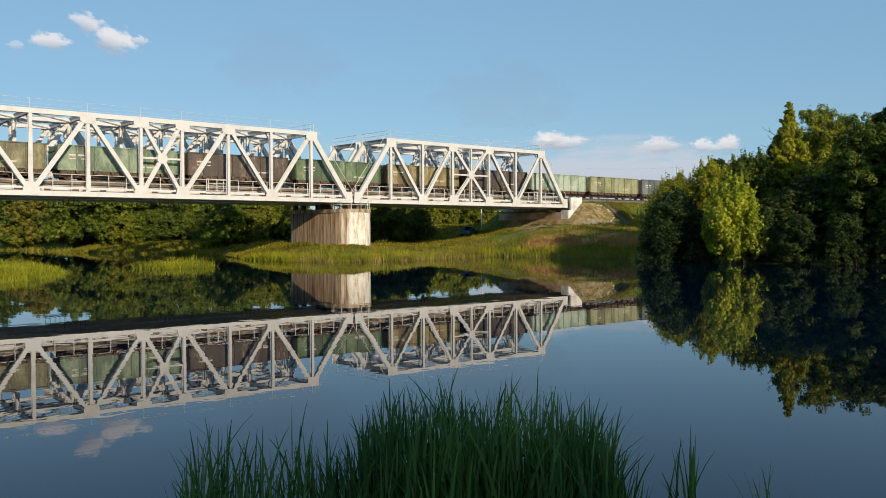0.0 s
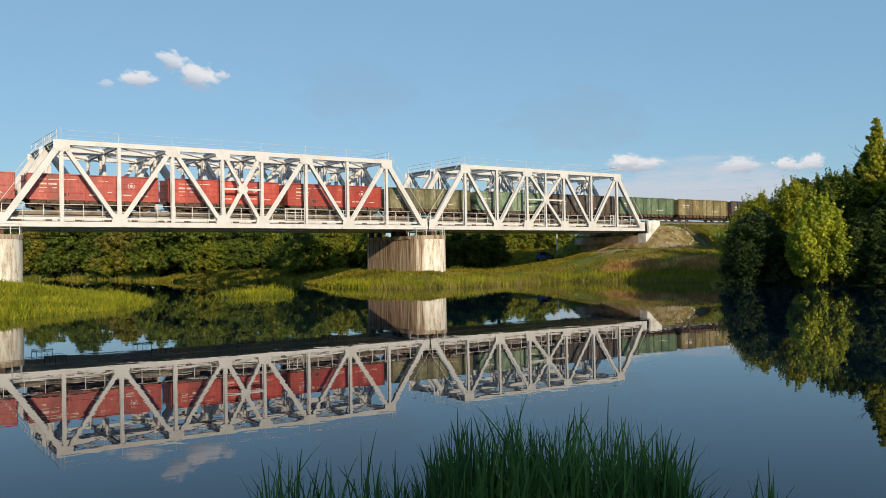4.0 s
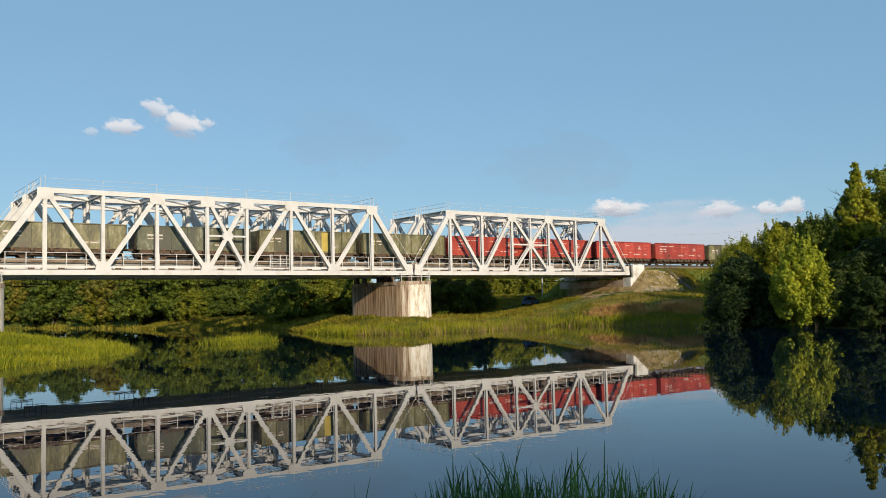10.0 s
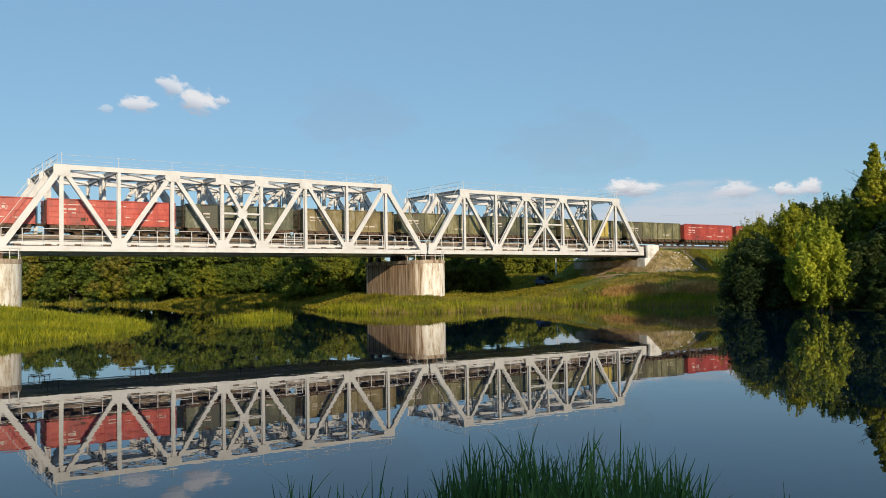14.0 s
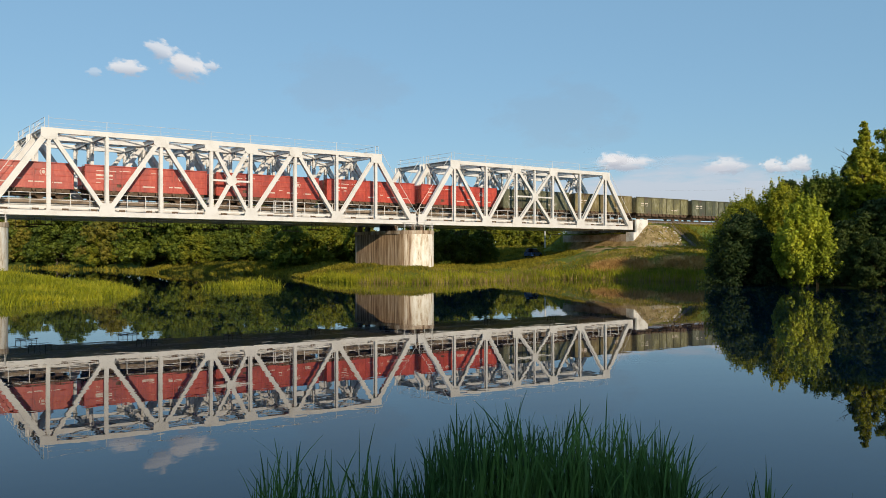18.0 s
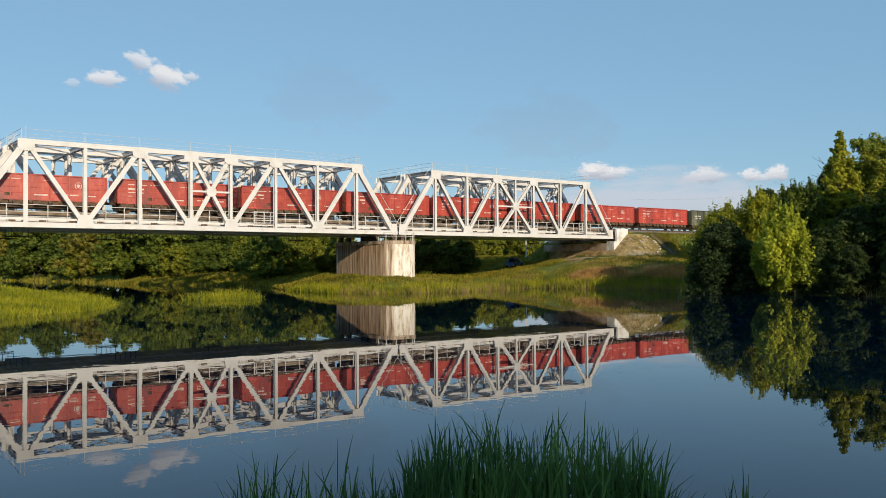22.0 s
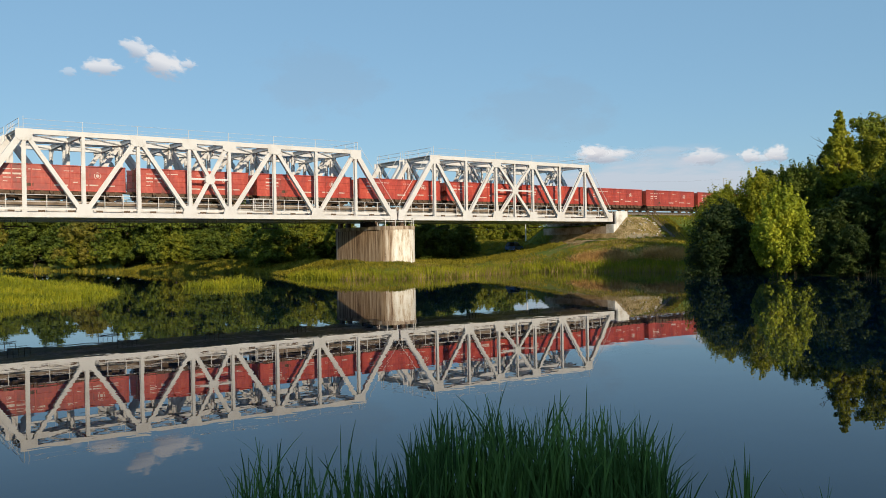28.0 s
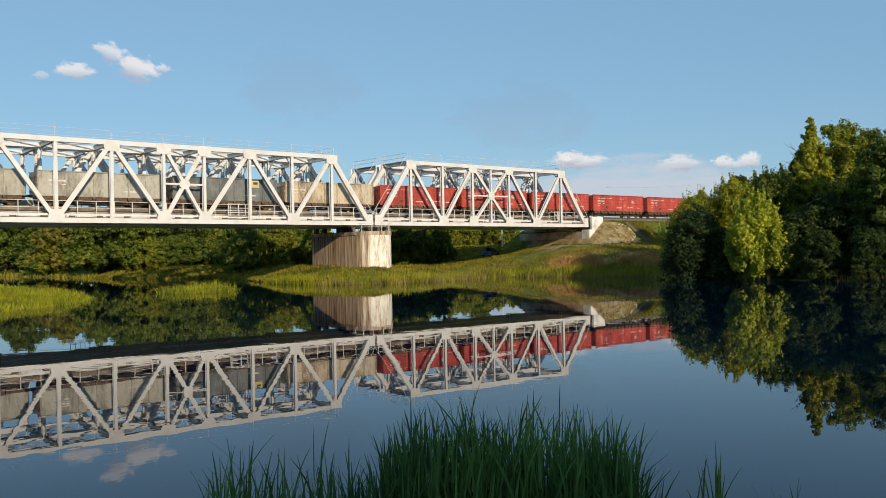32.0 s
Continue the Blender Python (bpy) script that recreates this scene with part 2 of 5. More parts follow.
def from_quads(name, verts, faces):
    me = bpy.data.meshes.new(name)
    v = np.asarray(verts, np.float32)
    f = np.asarray(faces, np.int32)
    me.vertices.add(len(v))
    me.vertices.foreach_set("co", v.ravel())
    me.loops.add(f.size)
    me.loops.foreach_set("vertex_index", f.ravel())
    me.polygons.add(len(f))
    me.polygons.foreach_set("loop_start", np.arange(0, f.size, f.shape[1], dtype=np.int32))
    me.update(calc_edges=True)
    me.validate()
    return me


# ---- ground ----
ZB, ZT, RAIL = 7.03, 15.6, 8.75       # underside and top of the trusses, top of the rails
FAR_SHORE = [(-4000, 175), (-200, 165), (0, 150), (30, 140), (43, 122), (48, 92), (48.5, 66), (50, 52), (53, 42), (58.5, 36), (57, 26), (52, 12), (49.5, 1), (49.3, -6.5), (51.5, -10), (55, -13), (60.6, -13.6), (67.4, -10.6), (73.6, -8.6), (78.5, -9), (81, -15.8), (83.6, -22.7), (86, -28.5)]
NEAR_SHORE = [(80.5, -36), (78.5, -45), (78, -50), (80, -58), (84, -75), (88, -100), (92, -125), (60, -127), (30, -104), (20, -93), (10, -88), (6, -86.5), (3, -85.6), (-2, -86.5), (-10, -86), (-40, -84), (-41, -40), (-10, -40)]
MARSH = [(8.5, -34), (12, -31), (17, -27), (22, -17), (23.5, -5), (21, 15), (15, 32), (5, 42), (-41, 45), (-60, 60), (-200, 80), (-4000, 90)]
LAND = FAR_SHORE + NEAR_SHORE + MARSH + [(-4000, -4000), (4000, -4000), (4000, 4000), (-4000, 4000)]


def signed(px, py, poly):
    """Distance to the outline, positive inside."""
    d2, inside = np.full(px.shape, 1e12), np.zeros(px.shape, bool)
    for (x0, y0), (x1, y1) in zip(poly, poly[1:] + poly[:1]):
        dx, dy = x1 - x0, y1 - y0
        t = np.clip(((px - x0) * dx + (py - y0) * dy) / (dx * dx + dy * dy), 0, 1)
        d2 = np.minimum(d2, (px - x0 - t * dx) ** 2 + (py - y0 - t * dy) ** 2)
        if dy:
            inside ^= ((y0 > py) != (y1 > py)) & (px < x0 + dx * (py - y0) / dy)
    return np.where(inside, 1, -1) * np.sqrt(d2)


def ease(v):
    v = np.clip(v, 0, 1)
    return v * v * (3 - 2 * v)


def ground_z(x, y):
    x, y = np.asarray(x, float), np.asarray(y, float)
    d = signed(x, y, LAND)
    right = ease((x - 38) / 10) * ease((y + 62) / 12)
    high = np.where(y < -60, 1.45, np.where(x > 36, 1.5 - 0.35 * ease((x - 61) / 7), np.where((y > -45) & (y < 40), 1.5, 0.35)))
    wide = np.where(y < -60, 3.5, np.where(x > 36, 9.0 - 2.0 * ease((y + 4) / 8), np.where((y > -45) & (y < 40), 13.0, 6.0)))
    z = np.where(d > 0, 0.05 + high * ease(d / wide), np.maximum(-1.6, 0.35 * d))
    inland = x - 0.9 * np.clip(y + 4, 0, 14)
    z = z + 2.85 * ease((inland - 70) / 24) * np.clip(d / (9.5 + 14 * np.clip((x - 80) / 26, 0, 1)), 0, 1) * ease((y + 30) / 10) * right
    z = z + 2.0 * ease((x - 84) / 25) * ease((-y - 28) / 20) * ease((y + 120) / 30)
    out = np.maximum(np.maximum(-0.6 - y, y - 15.2), 0)
    east = np.hypot(np.maximum(106.0 - x, 0) * 1.2, out)
    west = np.hypot(np.maximum(x + 45, 0), out)
    bank = 8.0 - np.minimum(east, west) / 1.4
    wob = 0.10 * np.sin(x * 0.9 + 1.3 * np.sin(y * 0.5)) * np.sin(y * 0.8 + np.sin(x * 0.37)) + 0.05 * np.sin(2.3 * x + 1.1) * np.sin(2.9 * y)
    z = np.where(d > 0.5, z + wob * np.clip((d - 0.5) / 3, 0, 1), z)
    return np.where(bank > z, bank + 0.5 * wob * (bank < 7.95), z)


def gz(x, y):
    return float(ground_z(np.array([x]), np.array([y]))[0])


def axis(stops):
    out = []
    for a, b, s in stops:
        out += list(np.arange(a, b, s))
    return np.array(out + [stops[-1][1]])


def build_ground():
    xs = axis([(-4000, -500, 500), (-500, -100, 40), (-100, -44, 6), (-44, 40, 1.6), (40, 125, 0.9), (125, 200, 3), (200, 600, 25), (600, 4000, 425)])
    ys = axis([(-4000, -400, 450), (-400, -140, 26), (-140, -94, 4), (-94, -80, 0.8), (-80, -45, 3), (-45, 22, 0.9), (22, 60, 2), (60, 190, 5), (190, 600, 41), (600, 4000, 425)])
    X, Y = np.meshgrid(xs, ys)
    Z = ground_z(X.ravel(), Y.ravel())
    nx, ny = len(xs), len(ys)
    i = (np.arange(ny - 1)[:, None] * nx + np.arange(nx - 1)[None, :]).ravel()
    me = from_quads("ground", np.stack([X.ravel(), Y.ravel(), Z], 1), np.stack([i, i + 1, i + 1 + nx, i + nx], 1))
    m = mat("grassy_soil", [(0.05, 0.055, 0.016), (0.09, 0.12, 0.022), (0.13, 0.16, 0.03), (0.15, 0.13, 0.06)], 0.95, 0, 0.22, bump=0.5, fine=18, spec=0.1)
    tagged(share("ground", me, m, smooth=True), "grassy river banks and rough meadow around the water", "ground", kind="structure")


def build_water():
    m = bpy.data.materials.new("still_river_water")
    m.use_nodes = True
    n, l = m.node_tree.nodes, m.node_tree.links
    b = n["Principled BSDF"]
    b.inputs["Base Color"].default_value = (0.0003, 0.0052, 0.0165, 1)
    b.inputs["Roughness"].default_value, b.inputs["IOR"].default_value = 0.004, 1.27
    co = n.new("ShaderNodeTexCoord")
    last = None
    for scale, stretch, dist in ((1.7, (0.6, 1.0, 1), 0.001), (0.7, (0.55, 1.0, 1), 0.0011), (0.12, (1, 1, 1), 0.006)):
        mp, tx, bp = n.new("ShaderNodeMapping"), n.new("ShaderNodeTexNoise"), n.new("ShaderNodeBump")
        mp.inputs["Scale"].default_value, mp.inputs["Rotation"].default_value = stretch, (0, 0, radians(-36))
        tx.inputs["Scale"].default_value, tx.inputs["Detail"].default_value = scale, 2.0
        l.new(co.outputs["Object"], mp.inputs["Vector"])
        l.new(mp.outputs[0], tx.inputs["Vector"])
        l.new(tx.outputs["Fac"], bp.inputs["Height"])
        bp.inputs["Strength"].default_value, bp.inputs["Distance"].default_value = 1.0, dist
        if last:
            l.new(last.outputs[0], bp.inputs["Normal"])
        last = bp
    l.new(last.outputs[0], b.inputs["Normal"])
    me = from_quads("water", [(-4000, -160, 0), (130, -160, 0), (130, 200, 0), (-4000, 200, 0)], [(0, 1, 2, 3)])
    tagged(share("water", me, m), "still dark blue river water mirroring the bridge", "river", kind="structure")


# ---- the truss bridges ----
def truss_span(name, nodes, tops, bottoms, cross, mid, m, label):
    """A through truss of riveted steel. nodes: panel points along x; diagonals run between the bottoms and tops given as index
    pairs; cross: the two indices of the crossed panel; mid: an extra post in the crossed panel."""
    root = thing(name, label, "truss bridge span", m, "spans of the railway bridge")
    W = 5.8
    n = len(nodes) - 1
    zb, zt = ZB + 0.24, ZT - 0.25
    for y in (0.0, W):
        s = 1 if y else -1
        part("bottom_chord", cube(nodes[0] - 0.35, y - 0.21, ZB, nodes[n] + 0.35, y + 0.21, ZB + 0.48, bevel=0.01), WHITE_STEEL, root)
        part("chord_flange", cube(nodes[0] - 0.35, y - 0.27, ZB - 0.03, nodes[n] + 0.35, y + 0.27, ZB - 0.002), WHITE_STEEL, root)
        part("top_chord", cube(nodes[1] - 0.55, y - 0.22, ZT - 0.5, nodes[n - 1] + 0.55, y + 0.22, ZT, bevel=0.01), WHITE_STEEL, root)
        for a, b in ((0, 1), (n, n - 1)):
            part("end_post", beam((nodes[a], y, zb), (nodes[b], y, zt), rect(0.6, 0.44)), WHITE_STEEL, root)
        for a, b in tops:
            part("diagonal", beam((nodes[a], y, zb), (nodes[b], y, zt), h_section(0.42, 0.4)), WHITE_STEEL, root)
        i, j = cross
        for a, b in ((i, j), (j, i)):
            part("diagonal", beam((nodes[a], y + 0.006 * (a > b), zb), (nodes[b], y + 0.006 * (a > b), zt), h_section(0.38, 0.4 - 0.02 * (a > b))), WHITE_STEEL, root)
        cx, cz = (nodes[i] + nodes[j]) / 2, (zb + zt) / 2
        part("cross_plate", plate([(cx - 0.55, cz - 0.25), (cx - 0.25, cz - 0.55), (cx + 0.25, cz - 0.55), (cx + 0.55, cz - 0.25), (cx + 0.55, cz + 0.25), (cx + 0.25, cz + 0.55), (cx - 0.25, cz + 0.55), (cx - 0.55, cz + 0.25)], y - 0.225, y + 0.225), WHITE_STEEL, root)
        part("horizontal_strut", beam((nodes[i], y, cz), (nodes[j], y, cz), rect(0.2, 0.2)), WHITE_STEEL, root)
        for k in range(1, n):
            part("vertical_post", beam((nodes[k], y, zb), (nodes[k], y, zt), h_section(0.34, 0.38)), WHITE_STEEL, root)
        if mid:
            part("vertical_post", beam((cx, y, zb), (cx, y, zt), h_section(0.26, 0.3)), WHITE_STEEL, root)
        for k in bottoms:
            w = 0.5 if k in (0, n) else 0.86
            lo = ZB - 0.015
            cut = 0.35 if k in (0, n) else 0.2
            part("gusset_plate", plate([(nodes[k] - w, lo + 0.3), (nodes[k] - w, lo), (nodes[k] + w, lo), (nodes[k] + w, lo + 0.3), (nodes[k] + w - 0.45 + cut, lo + 1.35), (nodes[k] - w + 0.45 - cut, lo + 1.35)], y + s * 0.235 - 0.02, y + s * 0.235 + 0.02), WHITE_STEEL, root)
        for k in sorted({1, n - 1} | {b for a, b in tops} | set(cross)):
            w = 0.78 if k in (1, n - 1) else 0.8
            hi = ZT + 0.012
            part("gusset_plate", plate([(nodes[k] - w, hi), (nodes[k] - w, hi - 0.85), (nodes[k] - w + 0.35, hi - 1.15), (nodes[k] + w - 0.35, hi - 1.15), (nodes[k] + w, hi - 0.85), (nodes[k] + w, hi)], y + s * 0.24 - 0.02, y + s * 0.24 + 0.02), WHITE_STEEL, root)
        # rail along the top chord, and a ladder rail down each end post
        for k in range(1, n):
            part("safety_post", tube(bmesh.new(), [(nodes[k], y, ZT), (nodes[k], y, ZT + 1.0 + 0.25 * (k == 1))], 0.025, 5), WHITE_STEEL, root)
        part("safety_wire", tube(bmesh.new(), [(nodes[1], y, ZT + 0.98), (nodes[n - 1], y, ZT + 0.98)], 0.014, 4), WHITE_STEEL, root)
        part("safety_wire", tube(bmesh.new(), [(nodes[1], y, ZT + 0.5), (nodes[n - 1], y, ZT + 0.5)], 0.01, 4), WHITE_STEEL, root)
        for a, b, q in ((0, 1, -1), (n, n - 1, 1)) if y == 0 else ():
            part("ladder_rail", tube(bmesh.new(), [(nodes[a] + q * 0.75, y, zb + 1.1), (nodes[b] + q * 0.75, y, zt + 0.7)], 0.03, 5), WHITE_STEEL, root)
    # railed platforms across the portals, on top
    for x in (nodes[1] - 0.4, nodes[n - 1] + 0.4):
        for h in (0.5, 1.0):
            part("portal_rail", tube(bmesh.new(), [(x, 0.0, ZT + h), (x, W, ZT + h)], 0.025, 5), WHITE_STEEL, root)
        for y in (0.0, W / 2, W):
            part("portal_post", tube(bmesh.new(), [(x, y, ZT - 0.1), (x, y, ZT + 1.02)], 0.028, 5), WHITE_STEEL, root)
        part("portal_walk", cube(x - 0.14, 0.23, ZT - 0.05, x + 0.14, W - 0.23, ZT - 0.01), WHITE_STEEL, root)
    # floor beams, stringers, sway frames and bracing
    posts = list(range(n + 1))
    for k in posts:
        part("floor_beam", beam((nodes[k], 0.24, ZB + 0.5), (nodes[k], W - 0.24, ZB + 0.5), h_section(0.3, 0.9, 0.03), (0, 0, 1)), WHITE_STEEL, root)
    for y in (1.95, 3.85):
        part("stringer", cube(nodes[0], y - 0.16, ZB + 0.03, nodes[n], y + 0.16, ZB + 1.28), WHITE_STEEL, root)
    # added plates, no real part: they brighten the underside of the deck
    for a, b in zip(nodes, nodes[1:]):
        part("bounce_plate", cube(a + 0.012, 0.28, ZB - 0.045, b - 0.012, W - 0.28, ZB - 0.033), BOUNCE_PLATE, root)
    for y in (1.47, 4.33):
        part("guard_timber", cube(nodes[0], y - 0.07, RAIL - 0.44, nodes[n], y + 0.07, RAIL - 0.02), DECK, root)
    for a, b in zip(nodes, nodes[1:]):
        part("lower_brace", beam((a, 0.3, ZB + 0.02), (b, W - 0.3, ZB + 0.02), rect(0.16, 0.1)), WHITE_STEEL, root)
    # white bracing in reality; its grey colour carries the shade inside the truss
    for k in range(1, n):
        x = nodes[k]
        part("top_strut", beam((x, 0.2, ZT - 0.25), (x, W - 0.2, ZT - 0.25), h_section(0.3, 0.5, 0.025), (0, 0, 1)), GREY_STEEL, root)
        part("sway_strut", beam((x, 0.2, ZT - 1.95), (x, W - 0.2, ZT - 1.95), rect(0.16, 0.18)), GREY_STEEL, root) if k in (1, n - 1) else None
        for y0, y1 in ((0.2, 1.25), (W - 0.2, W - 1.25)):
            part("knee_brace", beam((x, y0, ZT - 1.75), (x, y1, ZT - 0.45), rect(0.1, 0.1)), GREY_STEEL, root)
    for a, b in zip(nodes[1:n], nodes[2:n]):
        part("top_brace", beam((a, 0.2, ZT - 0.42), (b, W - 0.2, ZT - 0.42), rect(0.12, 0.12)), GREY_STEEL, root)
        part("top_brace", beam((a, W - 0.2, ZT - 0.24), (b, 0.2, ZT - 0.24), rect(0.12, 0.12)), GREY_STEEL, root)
    # inspection cradles hung below the deck
    for k in range(1, n, 2):
        x0 = nodes[k] - 0.6
        cradle = part("inspection_cradle", tube(bmesh.new(), [(x0, W + 0.45, ZB - 0.72), (x0 + 2.2, W + 0.45, ZB - 0.72)], 0.04, 5), DARK_STEEL, root, "dark hanging inspection rail")
        part("cradle_floor", cube(x0, W - 0.35, ZB - 0.82, x0 + 2.2, W + 0.42, ZB - 0.77), DARK_STEEL, cradle)
        for i in range(5):
            part("hanger", tube(bmesh.new(), [(x0 + 0.02 + 0.54 * i, W + 0.45, ZB - 0.8), (x0 + 0.02 + 0.54 * i, W + 0.45, ZB - 0.01)], 0.03, 5), DARK_STEEL, cradle)
    # walkways with handrails, inside both trusses
    x0, x1 = nodes[0] + 0.2, nodes[n] - 0.2
    for y, s in ((0.42, 1), (W - 0.42, -1)):
        part("walkway", cube(x0, min(y, y + s * 0.75), 7.78, x1, max(y, y + s * 0.75), 7.88), PLANK, root)
        part("walkway_kerb", cube(x0, y - 0.05 * s - 0.02, 7.74, x1, y - 0.05 * s + 0.02, 7.95), WHITE_STEEL, root)
        bracket = None
        for i in range(int((x1 - x0) / 2.75)) if s > 0 else ():
            if bracket is None:
                bk = part("walkway_bracket", cube(-0.3, -0.22, 7.5, 0.3, -0.08, 7.735), DARK_STEEL, root)
                bracket = bk.data
            else:
                bk = share("walkway_bracket", bracket, None, root)
            bk.location = (x0 + 1.4 + 2.75 * i, y, 0)
        for z in (8.55, 9.24):
            part("handrail", tube(bmesh.new(), [(x0, y, z), (x1, y, z)], 0.032, 6), WHITE_STEEL, root)
        k = int((x1 - x0) / 1.85)
        me = None
        for i in range(k + 1):
            if me is None:
                first = part("rail_post", cube(-0.035, -0.035, 7.8, 0.035, 0.035, 9.26), WHITE_STEEL, root)
                me = first.data
            else:
                first = share("rail_post", me, None, root)
            first.location = (x0 + (x1 - x0) * i / k, y, 0)
    return root


def build_bridges():
    p1 = [13.3 + 5.5 * i for i in range(5)] + [39.9 + 5.5 * i for i in range(5)]
    label = "white-painted steel through truss railway span on concrete piers"
    a = truss_span("truss_span", p1, ((2, 1), (2, 3), (4, 3), (5, 6), (7, 6), (7, 8)), (0, 2, 4, 5, 7, 9), (4, 5), False, Matrix(), label)
    copy_thing(a, pose(-49.8, 0, 0))
    copy_thing(a, pose(0, 7.1, 0))
    copy_thing(a, pose(-49.8, 7.1, 0))
    p2 = [63.1, 68.6, 74.0, 79.4, 86.4, 91.9, 97.35, 102.85]
    b = truss_span("truss_span", p2, ((2, 1), (2, 3), (5, 4), (5, 6)), (0, 2, 3, 4, 5, 7), (3, 4), True, Matrix(), label)
    copy_thing(b, pose(0, 7.1, 0))


def refuge(x0, x1):
    root = thing("refuge_platform", "small white-railed refuge platform on the bridge walkway", "platform", group="refuges of the bridge walkway")
    part("floor_slab", cube(x0, 0.28, 7.885, x1, 1.15, 7.95), PLANK, root)
    for x in (x0, x0 + 0.5 * (x1 - x0), x1):
        part("post", cube(x - 0.045, 0.3, 7.952, x + 0.045, 0.38, 9.35), WHITE_STEEL, root)
    for z in (8.35, 8.85, 9.32):
        part("rail", tube(bmesh.new(), [(x0, 0.34, z), (x1, 0.34, z)], 0.035, 6), WHITE_STEEL, root)


def build_track():
    refuge(42.9, 45.4)
    refuge(96.3, 97.9)
    for y in (2.9, 10.0):
        for s in (-0.76, 0.76):
            prof = [(-0.07, -0.18), (0.07, -0.18), (0.07, -0.15), (0.012, -0.14), (0.012, -0.05), (0.037, -0.04), (0.037, 0), (-0.037, 0), (-0.037, -0.04), (-0.012, -0.05), (-0.012, -0.14), (-0.07, -0.15)]
            tagged(part("rail", beam((-480, y + s, RAIL), (620, y + s, RAIL), prof, (0, 0, 1)), RAIL_STEEL), "worn steel running rail on timber sleepers", "rail", "rails of the two tracks", "structure")
        xs = [-36.5 + 0.55 * i for i in range(254)] + [103.4 + 0.6 * i for i in range(160)] + [-37 - 0.6 * i for i in range(60)]
        bm = bmesh.new()
        for x in xs:
            box(bm, x - 0.12, y - 1.35, RAIL - 0.42, x + 0.12, y + 1.35, RAIL - 0.182)
        tagged(part("sleepers", bm, TIMBER), "dark timber sleepers under the rails", "sleepers", kind="stuff")
        for a, b in ((103.2, 620), (-480, -36.6)):
            bm = bmesh.new()
            prism(bm, [(-2.3, -0.5), (2.3, -0.5), (1.6, -0.02), (-1.6, -0.02)], (a, y, RAIL - 0.28), (b, y, RAIL - 0.28), (0, 0, 1))
            tagged(part("ballast", bm, BALLAST), "grey-brown ballast bed of the track", "ballast", kind="structure")


def pier_mesh(x, half, y0, y1, z0, z1):
    bm = bmesh.new()
    pts = []
    for cy, a0 in ((y0 + half, 180), (y1 - half, 0)):
        pts += [(x + half * math.cos(radians(a0 + 180 * i / 14)), cy + half * math.sin(radians(a0 + 180 * i / 14))) for i in range(15)]
    lo, hi = [bm.verts.new((*p, z0)) for p in pts], [bm.verts.new((*p, z1)) for p in pts]
    k = len(pts)
    for i in range(k):
        bm.faces.new((lo[i], lo[(i + 1) % k], hi[(i + 1) % k], hi[i]))
    bm.faces.new(hi)
    return bm


def build_piers():
    for x in (62.5, 12.7, -37.1):
        root = thing("bridge_pier", "round-nosed concrete pier streaked brown under white spans", "bridge pier", group="piers of the railway bridge")
        part("shaft", pier_mesh(x, 2.6, -2.0, 12.8, -2.0, 5.75), SHAFT, root, smooth=True)
        # strips lighten towards the nose, painting the sun's falloff over the stains
        for i0, i1, m, note in ((1, 4, SHAFT, "bare stained concrete"), (4, 7, SHAFT_MID, "stained concrete in a half sunlit tone"), (7, 24, NOSE, "stained rounded nose in a painted sunlit tone")):
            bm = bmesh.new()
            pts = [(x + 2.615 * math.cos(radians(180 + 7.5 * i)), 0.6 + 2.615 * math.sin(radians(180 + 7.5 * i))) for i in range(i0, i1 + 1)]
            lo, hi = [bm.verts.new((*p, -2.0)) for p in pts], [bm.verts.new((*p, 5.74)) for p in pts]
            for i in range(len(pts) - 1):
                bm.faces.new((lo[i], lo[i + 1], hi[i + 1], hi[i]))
            part("nose_skin", bm, m, root, note, True)
        part("cap", pier_mesh(x, 2.67, -2.07, 12.87, 5.754, 6.2), CONCRETE, root)
        for y in (0.0, 5.8, 7.1, 12.9):
            for s in (-0.62, 0.62):
                part("bearing", cube(x + s - 0.28, y - 0.3, 6.2, x + s + 0.28, y + 0.3, 6.98, bevel=0.04), DARK_STEEL, root)
        # inspection rail round the nose
        for i in range(7):
            a = radians(180 + 30 * i)
            q = (x + 2.5 * math.cos(a), 0.6 + 2.5 * math.sin(a))
            part("rail_post", tube(bmesh.new(), [(*q, 6.2), (*q, 7.2)], 0.045, 6), WHITE_STEEL, root)
        for z in (6.75, 7.2):
            part("guard_rail", tube(bmesh.new(), [(x + 2.5 * math.cos(radians(180 + 15 * i)), 0.6 + 2.5 * math.sin(radians(180 + 15 * i)), z) for i in range(13)], 0.03, 5), WHITE_STEEL, root)
    for x, s in ((103.0, 1), (-37.4, -1)):
        root = thing("bridge_abutment", "concrete abutment with whitewashed corner and wing wall", "abutment", group="abutments of the railway bridge")
        if s < 0:
            x = -44.0
        part("front_wall", cube(min(x - 0.3, x + 1.4), 0.6, 1.0, max(x - 0.3, x + 1.4), 14.6, 6.35), WALL, root)
        part("corner_pillar", cube(x - 0.3, -0.96, 1.0, x + 0.35, 0.596, 6.6, bevel=0.03), PALE_CONCRETE, root)
        part("ballast_wall", cube(x + 1.41, -0.6, 1.0, x + 2.2, 15.4, 8.4), WALL, root)
        part("wing_wall", plate([(x + 0.36, 3.0), (x + 3.0, 3.0), (x + 3.0, 8.62), (x + 0.36, 8.62)] if s > 0 else [(x + 1.4, 3), (x - 4, 7.5), (x - 4, 8.6), (x + 1.4, 8.6)], -0.95, -0.61), PALE_CONCRETE, root)


